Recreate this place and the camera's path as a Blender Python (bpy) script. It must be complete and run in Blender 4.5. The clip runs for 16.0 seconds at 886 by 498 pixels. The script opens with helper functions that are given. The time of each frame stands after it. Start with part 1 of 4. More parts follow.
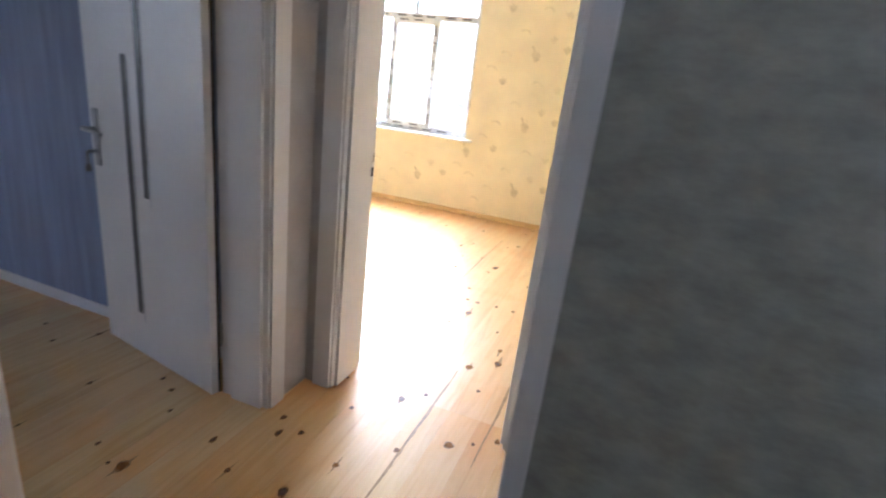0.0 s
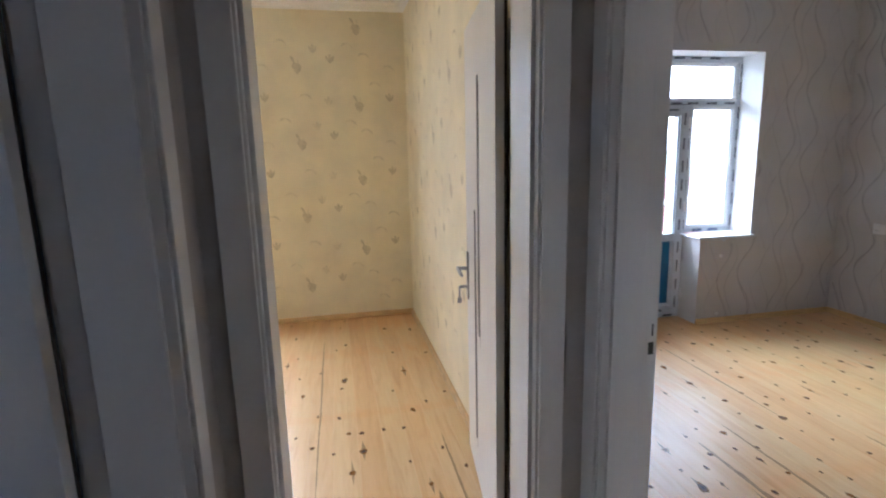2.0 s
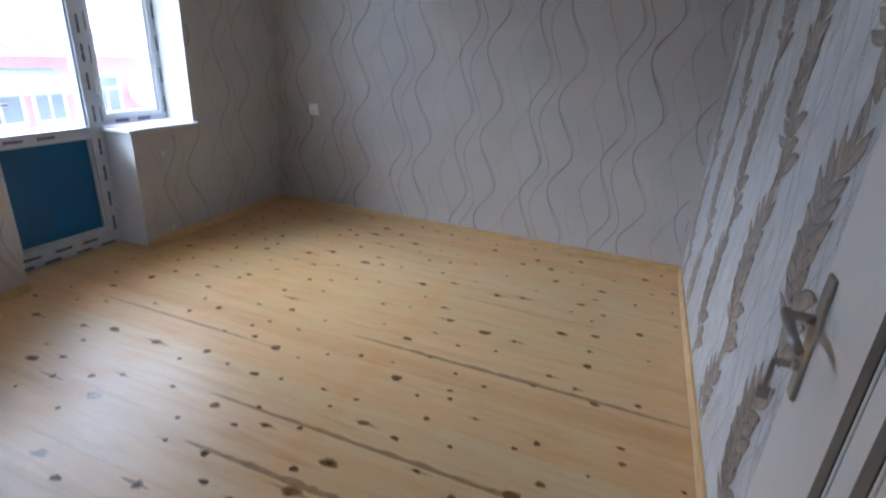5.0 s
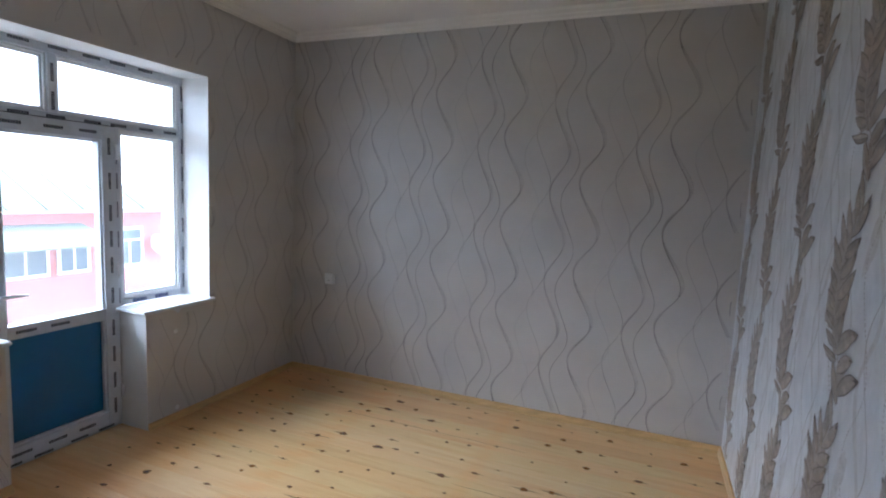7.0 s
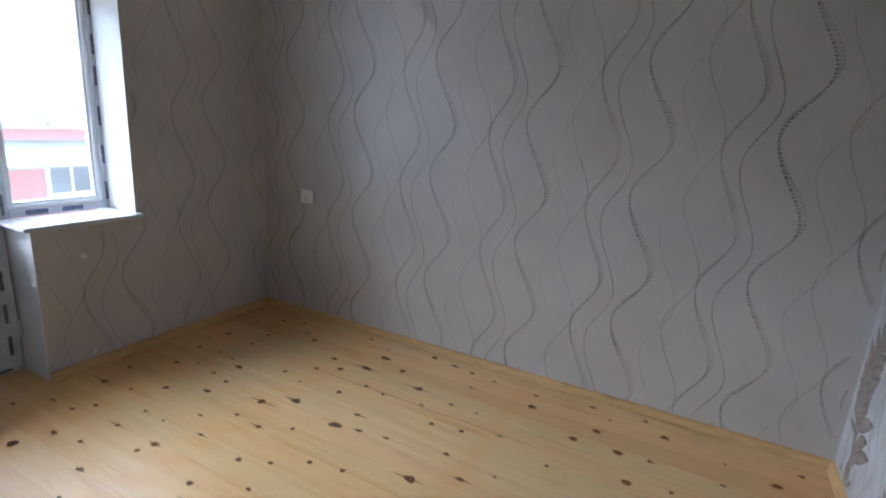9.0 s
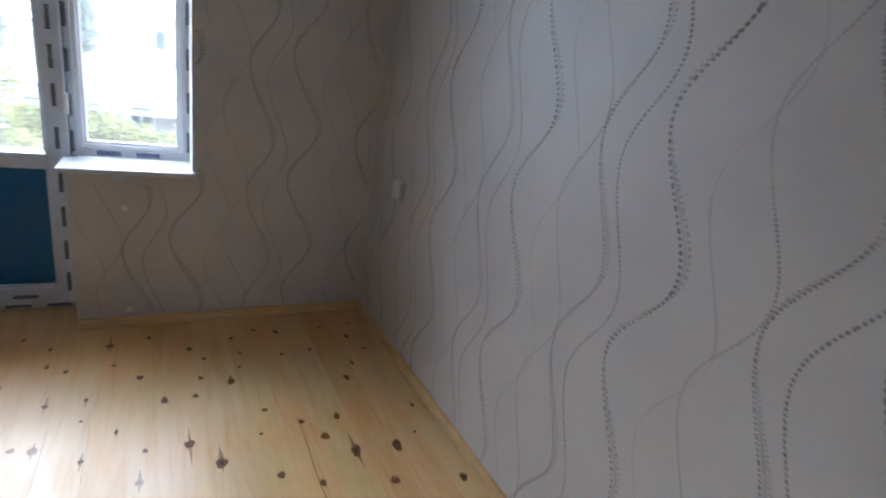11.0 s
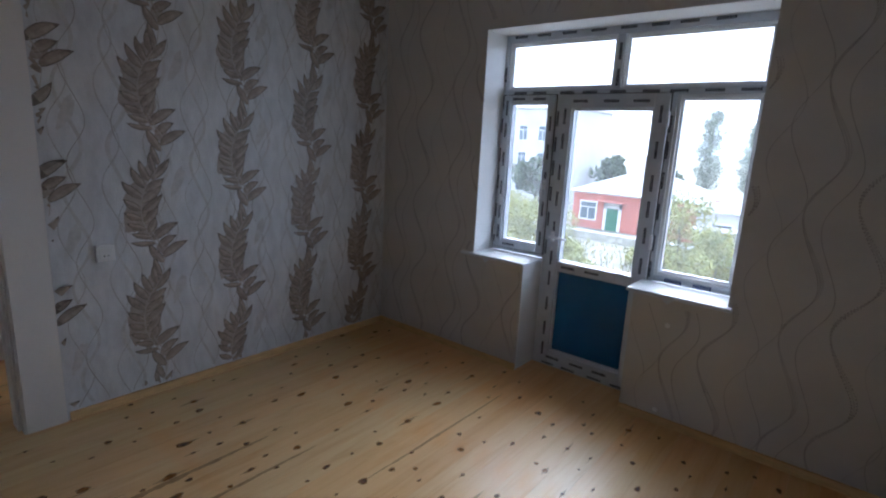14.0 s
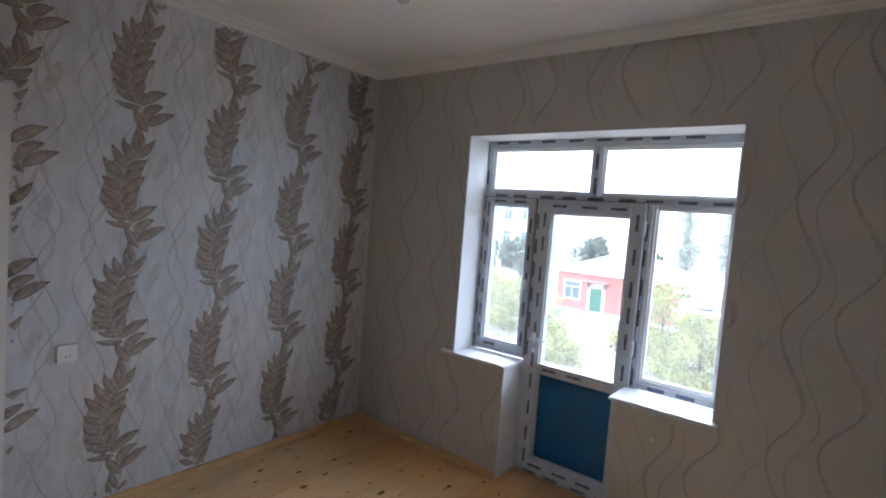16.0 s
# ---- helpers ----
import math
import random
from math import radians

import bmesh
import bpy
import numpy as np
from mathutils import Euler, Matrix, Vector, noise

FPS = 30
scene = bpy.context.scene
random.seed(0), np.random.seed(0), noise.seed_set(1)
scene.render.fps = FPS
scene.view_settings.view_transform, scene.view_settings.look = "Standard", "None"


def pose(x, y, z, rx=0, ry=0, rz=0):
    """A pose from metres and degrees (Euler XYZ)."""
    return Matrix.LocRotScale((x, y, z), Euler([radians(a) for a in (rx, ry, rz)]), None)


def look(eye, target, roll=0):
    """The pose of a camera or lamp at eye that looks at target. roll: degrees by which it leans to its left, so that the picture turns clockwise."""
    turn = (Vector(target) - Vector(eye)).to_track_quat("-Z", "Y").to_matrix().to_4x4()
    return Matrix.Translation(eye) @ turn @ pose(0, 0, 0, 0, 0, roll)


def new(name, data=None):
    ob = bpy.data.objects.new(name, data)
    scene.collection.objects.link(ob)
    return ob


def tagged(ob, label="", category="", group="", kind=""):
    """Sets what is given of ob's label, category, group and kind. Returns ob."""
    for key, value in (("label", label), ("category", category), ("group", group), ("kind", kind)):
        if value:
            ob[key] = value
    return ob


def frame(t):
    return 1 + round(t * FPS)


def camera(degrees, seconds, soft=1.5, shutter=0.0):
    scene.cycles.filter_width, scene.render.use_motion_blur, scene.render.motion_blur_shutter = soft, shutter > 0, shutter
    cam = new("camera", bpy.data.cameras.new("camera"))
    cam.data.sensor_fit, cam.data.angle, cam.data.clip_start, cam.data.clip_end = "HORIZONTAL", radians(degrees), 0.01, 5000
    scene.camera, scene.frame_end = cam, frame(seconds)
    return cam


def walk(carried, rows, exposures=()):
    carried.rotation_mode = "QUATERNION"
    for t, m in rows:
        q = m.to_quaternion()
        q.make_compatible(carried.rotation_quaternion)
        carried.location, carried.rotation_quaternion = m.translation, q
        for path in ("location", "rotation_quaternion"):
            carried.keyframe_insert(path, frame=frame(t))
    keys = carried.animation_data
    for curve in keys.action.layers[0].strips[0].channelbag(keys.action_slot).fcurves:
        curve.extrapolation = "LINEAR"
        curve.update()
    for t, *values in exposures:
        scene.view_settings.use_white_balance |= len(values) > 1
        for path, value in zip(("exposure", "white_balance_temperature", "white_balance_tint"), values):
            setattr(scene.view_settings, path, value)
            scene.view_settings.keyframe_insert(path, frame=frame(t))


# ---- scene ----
cam = camera(82.0, 16.0, soft=2.0, shutter=0.3)

EXPOSURES = [(0, 4.35, 5800, 14), (0.5, 3.9, 5800, 14), (1.0, 3.3, 5600, 13), (1.5, 2.9, 5400, 12), (2.0, 3.3, 5400, 12), (2.5, 3.2, 5300, 11), (3.0, 2.9, 5300, 11),
             (3.5, 3.05, 5150, 11), (4.5, 3.05, 5250, 11), (5.2, 2.85, 5300, 10), (7.3, 2.8, 5450, 10), (8.2, 2.7, 5500, 10), (10.3, 2.9, 5400, 10), (11.0, 2.75, 5550, 10), (11.5, 2.65, 5600, 11),
             (12.0, 2.5, 5650, 11), (12.5, 2.42, 5650, 11), (13.0, 2.1, 5550, 11), (13.5, 1.97, 5450, 11), (14.5, 2.03, 5500, 11), (15.0, 2.52, 5600, 11), (16, 2.65, 5650, 11)]
PATH = [
    (0, (0.15, -3.964, 1.292), (-0.476, -2.169, 0.67), 7.0),
    (0.5, (-0.106, -3.866, 1.293), (-0.316, -1.981, 0.661), 5.6),
    (1, (-0.3, -3.76, 1.315), (-0.279, -1.834, 0.777), 3.1),
    (1.5, (-0.483, -3.672, 1.416), (-0.275, -1.725, 1.011), 0.3),
    (2, (-0.636, -3.686, 1.48), (-0.242, -1.759, 1.119), -1.3),
    (2.5, (-0.598, -3.633, 1.449), (0.012, -1.782, 0.999), -1.1),
    (3, (-0.453, -3.4, 1.39), (0.518, -1.766, 0.769), 0.3),
    (3.5, (-0.275, -3.171, 1.315), (1.06, -1.929, 0.495), 2.4),
    (4, (-0.124, -2.99, 1.25), (1.432, -2.21, 0.266), 4.9),
    (4.5, (0.035, -2.926, 1.228), (1.663, -2.248, 0.285), 4.3),
    (5, (0.098, -2.895, 1.33), (1.842, -2.246, 0.599), 3.6),
    (7.4, (0.257, -2.73, 1.542), (2.098, -1.974, 1.338), 2.6),
    (8, (0.531, -2.66, 1.357), (2.362, -1.939, 1.002), 2.5),
    (10.5, (2.349, -2.651, 1.329), (3.639, -1.263, 0.691), 8.5),
    (11, (2.685, -2.599, 1.344), (3.641, -0.957, 0.719), 9.1),
    (11.5, (2.958, -2.462, 1.346), (3.378, -0.612, 0.712), 8.8),
    (12, (3.191, -2.559, 1.387), (2.953, -0.684, 0.733), 7.4),
    (12.5, (3.283, -2.725, 1.438), (2.541, -0.974, 0.819), 4.7),
    (13, (3.273, -2.815, 1.495), (2.269, -1.184, 0.919), 3.1),
    (13.5, (3.276, -2.841, 1.51), (2.112, -1.305, 0.975), 2.6),
    (14, (3.238, -2.884, 1.529), (2.006, -1.366, 1.11), 3.0),
    (14.5, (3.235, -2.877, 1.614), (2.0, -1.32, 1.386), 3.9),
    (15, (3.25, -2.893, 1.709), (2.05, -1.295, 1.631), 4.6),
    (15.5, (3.267, -2.888, 1.739), (2.082, -1.277, 1.701), 4.7),
    (16, (3.225, -2.832, 1.685), (1.997, -1.259, 1.558), 4.5),
]
walk(cam, [(t, look(eye, target, roll)) for t, eye, target, roll in PATH], EXPOSURES)

# ---- light ----
world = bpy.data.worlds.new("overcast")
scene.world = world
world.use_nodes = True
wn = world.node_tree.nodes
sky = wn.new("ShaderNodeTexSky")
sky.sky_type, sky.sun_disc = "NISHITA", False
sky.sun_elevation, sky.sun_rotation = radians(45), radians(-16)
sky.dust_density, sky.air_density = 6.0, 1.0
soft_sky = wn.new("ShaderNodeMixRGB")
soft_sky.inputs[0].default_value = 0.93
soft_sky.inputs[2].default_value = (7.1, 8.0, 9.2, 1)
world.node_tree.links.new(sky.outputs[0], soft_sky.inputs[1])
world.node_tree.links.new(soft_sky.outputs[0], wn["Background"].inputs[0])
wn["Background"].inputs[1].default_value = 0.15

sun = new("sun", bpy.data.lights.new("sun", "SUN"))
sun.data.energy, sun.data.angle, sun.data.color = 1.0, radians(60), (1.0, 0.99, 0.97)
sun.matrix_world = look((-7, 25, 26), (0, 0, 0))


# ---- materials ----


def ramp(nt, fac, stops):
    r = nt.nodes.new("ShaderNodeValToRGB")
    e = r.color_ramp.elements
    while len(e) < len(stops):
        e.new(0.5)
    for k, (p, c) in zip(e, stops):
        k.position, k.color = p, (*c, 1) if len(c) == 3 else c
    nt.links.new(fac, r.inputs[0])
    return r.outputs[0]


def texture(nt, kind, scale, vec=None, **values):
    n = nt.nodes.new("ShaderNodeTex" + kind)
    n.inputs["Scale"].default_value = scale
    for k, v in values.items():
        n.inputs[k].default_value = v
    if vec:
        nt.links.new(vec, n.inputs["Vector"])
    return n


def object_coords(nt, stretch=(1, 1, 1)):
    co = nt.nodes.new("ShaderNodeTexCoord")
    mp = nt.nodes.new("ShaderNodeMapping")
    mp.inputs["Scale"].default_value = stretch
    nt.links.new(co.outputs["Object"], mp.inputs[0])
    return mp.outputs[0]


def mix(nt, fac, a, b, kind="MIX"):
    m = nt.nodes.new("ShaderNodeMixRGB")
    m.blend_type = kind
    for sock, v in zip(m.inputs, (fac, a, b)):
        if isinstance(v, (int, float)):
            sock.default_value = v
        elif isinstance(v, tuple):
            sock.default_value = (*v, 1)
        else:
            nt.links.new(v, sock)
    return m.outputs[0]


def bump(nt, height, strength, distance=0.002):
    b = nt.nodes.new("ShaderNodeBump")
    b.inputs["Strength"].default_value, b.inputs["Distance"].default_value = strength, distance
    nt.links.new(height, b.inputs["Height"])
    nt.links.new(b.outputs[0], nt.nodes["Principled BSDF"].inputs["Normal"])


def surface(name, colour, rough=0.6, metal=0.0, vary=0.06, scale=6.0, grain=90.0, relief=0.1, stretch=(1, 1, 1), specular=0.5):
    """Paint, plastic, plaster: large blotches and a fine grain over one colour."""
    m = bpy.data.materials.new(name)
    m.use_nodes = True
    nt = m.node_tree
    bs = nt.nodes["Principled BSDF"]
    vec = object_coords(nt, stretch)
    big = texture(nt, "Noise", scale, vec, Detail=4.0)
    fine = texture(nt, "Noise", grain, vec, Detail=3.0)
    dark = tuple(c * (1 - vary * 2) for c in colour)
    light = tuple(min(1, c * (1 + vary)) for c in colour)
    col = ramp(nt, big.outputs[0], [(0.3, dark), (0.7, light)])
    col = mix(nt, 0.25, col, ramp(nt, fine.outputs[0], [(0.3, dark), (0.7, light)]))
    nt.links.new(col, bs.inputs["Base Color"])
    bs.inputs["Roughness"].default_value, bs.inputs["Metallic"].default_value = rough, metal
    bs.inputs["Specular IOR Level"].default_value = specular
    if relief:
        bump(nt, fine.outputs[0], relief)
    return m


def pine(name):
    """Varnished pine boards: long grain, amber varnish, glossy."""
    m = bpy.data.materials.new(name)
    m.use_nodes = True
    nt = m.node_tree
    bs = nt.nodes["Principled BSDF"]
    info = nt.nodes.new("ShaderNodeObjectInfo")
    vec = object_coords(nt, (9, 0.7, 1))
    shift = nt.nodes.new("ShaderNodeVectorMath")
    shift.operation = "MULTIPLY_ADD"
    nt.links.new(info.outputs["Random"], shift.inputs[0])
    shift.inputs[1].default_value = (37, 53, 11)
    nt.links.new(vec, shift.inputs[2])
    grain = texture(nt, "Noise", 2.2, shift.outputs[0], Detail=6.0, Roughness=0.6, Distortion=1.2)
    fine = texture(nt, "Noise", 14.0, shift.outputs[0], Detail=5.0)
    col = ramp(nt, grain.outputs[0], [(0.22, (0.64, 0.385, 0.16)), (0.48, (0.76, 0.545, 0.285)), (0.76, (0.82, 0.62, 0.355))])
    tone = ramp(nt, info.outputs["Random"], [(0.0, (0.93, 0.78, 0.63)), (0.3, (1, 1, 1)), (0.55, (1.0, 0.86, 0.72)), (0.8, (0.95, 0.95, 0.86)), (1.0, (0.98, 0.90, 0.80))])
    col = mix(nt, 1.0, col, tone, "MULTIPLY")
    cloud = texture(nt, "Noise", 1.6, object_coords(nt, (2.2, 1.1, 1)), Detail=3.0, Distortion=0.6)
    col = mix(nt, 1.0, col, ramp(nt, cloud.outputs[0], [(0.34, (1.0, 0.80, 0.58)), (0.5, (1, 0.96, 0.90)), (0.66, (1.0, 1.0, 1.0))]), "MULTIPLY")
    col = mix(nt, 0.10, col, ramp(nt, fine.outputs[0], [(0.3, (0.58, 0.34, 0.15)), (0.7, (0.82, 0.64, 0.40))]))
    nt.links.new(col, bs.inputs["Base Color"])
    geo = nt.nodes.new("ShaderNodeNewGeometry")
    wear = texture(nt, "Noise", 3.5, geo.outputs["Position"], Detail=6.0)
    nt.links.new(ramp(nt, wear.outputs[0], [(0.3, (0.40,) * 3), (0.75, (0.52,) * 3)]), bs.inputs["Roughness"])
    bs.inputs["Coat Weight"].default_value = 0.65
    bs.inputs["Coat Roughness"].default_value = 0.30
    ripple = texture(nt, "Noise", 7.0, geo.outputs["Position"], Detail=2.0)
    cb = nt.nodes.new("ShaderNodeBump")
    cb.inputs["Strength"].default_value, cb.inputs["Distance"].default_value = 0.35, 0.004
    nt.links.new(ripple.outputs[0], cb.inputs["Height"])
    nt.links.new(cb.outputs[0], bs.inputs["Coat Normal"])
    bump(nt, grain.outputs[0], 0.07, 0.002)
    return m


M = {
    "pine": pine("varnished_pine"),
    "grey_paper": surface("grey_wallpaper", (0.59, 0.565, 0.54), 0.42, vary=0.05, scale=3, grain=160, relief=0.25, specular=0.9),
    "silver_paper": surface("silver_grey_wallpaper", (0.655, 0.668, 0.69), 0.42, vary=0.10, scale=13, grain=110, relief=0.7, stretch=(1.4, 1.4, 0.6)),
    "yellow_paper": surface("yellow_wallpaper", (0.82, 0.725, 0.51), 0.7, vary=0.06, scale=4, grain=120, relief=0.2),
    "blue_paper": surface("blue_wallpaper", (0.27, 0.32, 0.45), 0.7, vary=0.12, scale=5, grain=60, stretch=(6, 6, 0.4), relief=0.2),
    "green_paper": surface("green_wallpaper", (0.36, 0.355, 0.295), 0.6, vary=0.13, scale=42, grain=140, relief=0.3, stretch=(0.6, 0.6, 1)),
    "beige_paper": surface("beige_wallpaper", (0.50, 0.45, 0.40), 0.6, vary=0.08, scale=7, grain=120, relief=0.25),
    "white": surface("white_door_film", (0.76, 0.735, 0.705), 0.38, vary=0.03, scale=2, grain=60, relief=0.03),
    "plaster": surface("white_plaster", (0.80, 0.80, 0.80), 0.8, vary=0.03, scale=4, grain=80, relief=0.15),
    "ceiling": surface("ceiling_paint", (0.87, 0.85, 0.82), 0.7, vary=0.02, scale=1.5, grain=70, relief=0.05),
    "pvc": surface("white_pvc", (0.80, 0.82, 0.85), 0.3, vary=0.02, scale=3, grain=50, relief=0.02),
    "film": surface("protective_film", (0.62, 0.66, 0.72), 0.35, vary=0.06, scale=10, grain=40, relief=0.1),
    "print": surface("film_print", (0.035, 0.04, 0.07), 0.5, vary=0.2, scale=30),
    "blue_panel": surface("blue_film_panel", (0.0, 0.125, 0.31), 0.32, vary=0.08, scale=3, grain=25, relief=0.08),
    "dark_strip": surface("dark_inlay", (0.10, 0.095, 0.09), 0.35, vary=0.08),
    "gap": surface("hinge_gap_shade", (0.07, 0.058, 0.05), 0.8),
    "steel": surface("brushed_nickel", (0.42, 0.41, 0.40), 0.32, metal=1.0, vary=0.1, scale=20),
    "black": surface("black_plastic", (0.02, 0.02, 0.02), 0.4, vary=0.1),
    "socket": surface("white_socket_plastic", (0.80, 0.80, 0.80), 0.3, vary=0.02),
    "knot": surface("pine_knot", (0.19, 0.08, 0.032), 0.5, vary=0.35, scale=60, grain=300),
    "knot_halo": surface("pine_knot_halo", (0.33, 0.15, 0.05), 0.25, vary=0.25, scale=40, grain=200),
    "pine_strip": surface("pine_skirting", (0.70, 0.46, 0.21), 0.35, vary=0.12, scale=5, grain=40, stretch=(2, 2, 12)),
    "cornice": surface("foam_cornice", (0.88, 0.86, 0.82), 0.75, vary=0.03, scale=3, grain=32, relief=0.9),
    "groove": surface("inlay_shade", (0.50, 0.49, 0.48), 0.5),
    "print_blue": surface("blue_film_print", (0.06, 0.09, 0.24), 0.5, vary=0.2, scale=30),
    "line_dark": surface("wallpaper_line_dark", (0.23, 0.21, 0.20), 0.4, vary=0.2, scale=12),
    "line_mid": surface("wallpaper_line_mid", (0.38, 0.355, 0.34), 0.45, vary=0.15, scale=12),
    "line_pale": surface("wallpaper_line_pale", (0.50, 0.475, 0.465), 0.5, vary=0.1, scale=12),
    "leaf_brown": surface("leaf_print_brown", (0.33, 0.275, 0.23), 0.38, vary=0.2, scale=25, specular=0.7),
    "leaf_taupe": surface("leaf_print_taupe", (0.40, 0.335, 0.28), 0.4, vary=0.2, scale=25, specular=0.7),
    "leaf_dark": surface("leaf_print_tip", (0.20, 0.165, 0.14), 0.4, vary=0.2, scale=25),
    "leaf_ground": surface("leaf_print_ground", (0.41, 0.355, 0.315), 0.5, vary=0.15, scale=20),
    "leaf_stem": surface("leaf_print_stem", (0.46, 0.41, 0.365), 0.4, vary=0.1, scale=25),
    "smudge": surface("wallpaper_smudge", (0.575, 0.57, 0.57), 0.5, vary=0.10, scale=30),
    "motif_olive": surface("leaf_print_olive", (0.66, 0.57, 0.38), 0.65, vary=0.12, scale=20),
    "motif_pale": surface("leaf_print_sand", (0.75, 0.655, 0.45), 0.65, vary=0.1, scale=20),
    "knot_streak": surface("pine_dark_grain", (0.43, 0.25, 0.11), 0.28, vary=0.25, scale=20, grain=150, stretch=(8, 1, 1)),
    "knot_dark": surface("pine_knot_heart", (0.05, 0.02, 0.008), 0.35, vary=0.3, scale=60),
    "ground": surface("dry_ground", (0.30, 0.275, 0.22), 0.95, vary=0.3, scale=0.25, grain=3, relief=0.3),
    "facade": surface("cement_render", (0.45, 0.43, 0.40), 0.9, vary=0.1, scale=1),
    "house_trim": surface("white_house_trim", (0.62, 0.61, 0.60), 0.7, vary=0.05, scale=2),
    "far_glass": surface("dark_far_glass", (0.10, 0.12, 0.14), 0.08, vary=0.2, scale=1, relief=0),
    "red_render": surface("red_house_paint", (0.42, 0.14, 0.105), 0.85, vary=0.1, scale=0.8, grain=8),
    "pink_render": surface("pink_house_paint", (0.42, 0.14, 0.125), 0.85, vary=0.08, scale=0.8, grain=8),
    "white_render": surface("white_house_render", (0.48, 0.46, 0.44), 0.9, vary=0.08, scale=0.6, grain=6),
    "pale_roof": surface("pale_sheet_roof", (0.33, 0.33, 0.32), 0.6, vary=0.12, scale=0.5, grain=4),
    "green_roof": surface("pale_green_sheet_roof", (0.165, 0.18, 0.15), 0.65, vary=0.15, scale=0.6, grain=5),
    "lilac_roof": surface("pale_lilac_sheet", (0.42, 0.37, 0.44), 0.6, vary=0.08, scale=0.8),
    "red_roof": surface("red_sheet", (0.42, 0.14, 0.10), 0.6, vary=0.1),
    "green_paint": surface("green_door_paint", (0.02, 0.13, 0.07), 0.5, vary=0.1),
    "stone": surface("pale_rubble", (0.42, 0.39, 0.33), 0.95, vary=0.25, scale=2, grain=12),
    "bark": surface("tree_bark", (0.13, 0.10, 0.08), 0.95, vary=0.25, scale=6),
    "leaf_green": surface("green_foliage", (0.12, 0.14, 0.075), 0.8, vary=0.3, scale=0.8),
    # Paler than the leaves themselves: distance haze is put into the colour.
    "leaf_grey": surface("hazed_grey_foliage", (0.29, 0.31, 0.24), 0.8, vary=0.3, scale=0.8),
    "leaf_deep": surface("dark_foliage", (0.08, 0.10, 0.075), 0.8, vary=0.3, scale=0.8),
    "leaf_yellow": surface("yellow_foliage", (0.34, 0.31, 0.10), 0.8, vary=0.3, scale=0.8),
    "leaf_lime": surface("lime_foliage", (0.27, 0.28, 0.10), 0.8, vary=0.3, scale=0.8),
    "seam": surface("board_seam", (0.20, 0.10, 0.04), 0.5, vary=0.3, scale=20),
}
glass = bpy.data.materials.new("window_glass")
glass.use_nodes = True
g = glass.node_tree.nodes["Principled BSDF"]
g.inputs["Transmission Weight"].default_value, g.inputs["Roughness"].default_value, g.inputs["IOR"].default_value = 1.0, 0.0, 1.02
# Tint chosen to darken the overbright view outdoors.
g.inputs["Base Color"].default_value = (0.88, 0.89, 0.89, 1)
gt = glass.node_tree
# Translucent veil puts outdoor haze and glare, with dust, into the panes.
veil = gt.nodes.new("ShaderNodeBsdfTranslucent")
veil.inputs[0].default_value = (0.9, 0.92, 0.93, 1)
haze_mix = gt.nodes.new("ShaderNodeMixShader")
haze_noise = texture(gt, "Noise", 2.5, object_coords(gt), Detail=6.0)
gt.links.new(ramp(gt, haze_noise.outputs[0], [(0.3, (0.016,) * 3), (0.75, (0.036,) * 3)]), haze_mix.inputs[0])
gt.links.new(g.outputs[0], haze_mix.inputs[1])
gt.links.new(veil.outputs[0], haze_mix.inputs[2])
gt.links.new(haze_mix.outputs[0], gt.nodes["Material Output"].inputs[0])
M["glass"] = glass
bulb_glass = bpy.data.materials.new("bulb_glass")
bulb_glass.use_nodes = True
bg = bulb_glass.node_tree.nodes["Principled BSDF"]
bg.inputs["Transmission Weight"].default_value, bg.inputs["Roughness"].default_value, bg.inputs["IOR"].default_value = 1.0, 0.02, 1.25
M["bulb"] = bulb_glass

# ---- mesh helpers ----


def box(bm, x0, x1, y0, y1, z0, z1, bev=0.0, mat=0):
    lo, hi = (min(x0, x1), min(y0, y1), min(z0, z1)), (max(x0, x1), max(y0, y1), max(z0, z1))
    r = bmesh.ops.create_cube(bm, size=1)
    vs = r["verts"]
    for v in vs:
        v.co = Vector([lo[k] if v.co[k] < 0 else hi[k] for k in range(3)])
    fs = list({f for v in vs for f in v.link_faces})
    for f in fs:
        f.material_index = mat
    if bev:
        es = list({e for v in vs for e in v.link_edges})
        bmesh.ops.bevel(bm, geom=es, offset=bev, segments=2, affect="EDGES", profile=0.5)
    return bm


def tube(bm, points, radius, sides=10, mat=0):
    """A round bar along points, capped."""
    pts = [Vector(p) for p in points]
    rings = []
    for i, p in enumerate(pts):
        d = (pts[min(i + 1, len(pts) - 1)] - pts[max(i - 1, 0)]).normalized()
        u = d.orthogonal().normalized() if i == 0 else (rings_u - d * rings_u.dot(d)).normalized()
        rings_u = u
        w = d.cross(u)
        r = radius[i] if isinstance(radius, (list, tuple)) else radius
        rings.append([bm.verts.new(p + (u * math.cos(a) + w * math.sin(a)) * r) for a in (2 * math.pi * k / sides for k in range(sides))])
    for a, b in zip(rings, rings[1:]):
        for k in range(sides):
            f = bm.faces.new((a[k], a[(k + 1) % sides], b[(k + 1) % sides], b[k]))
            f.smooth, f.material_index = True, mat
    for ring, rev in ((rings[0], True), (rings[-1], False)):
        f = bm.faces.new(ring[::-1] if rev else ring)
        f.material_index = mat
    return bm


def mesh(name, bm, *mats):
    me = bpy.data.meshes.new(name)
    bmesh.ops.recalc_face_normals(bm, faces=bm.faces)
    bm.to_mesh(me)
    bm.free()
    for m in mats:
        me.materials.append(M[m] if isinstance(m, str) else m)
    return me


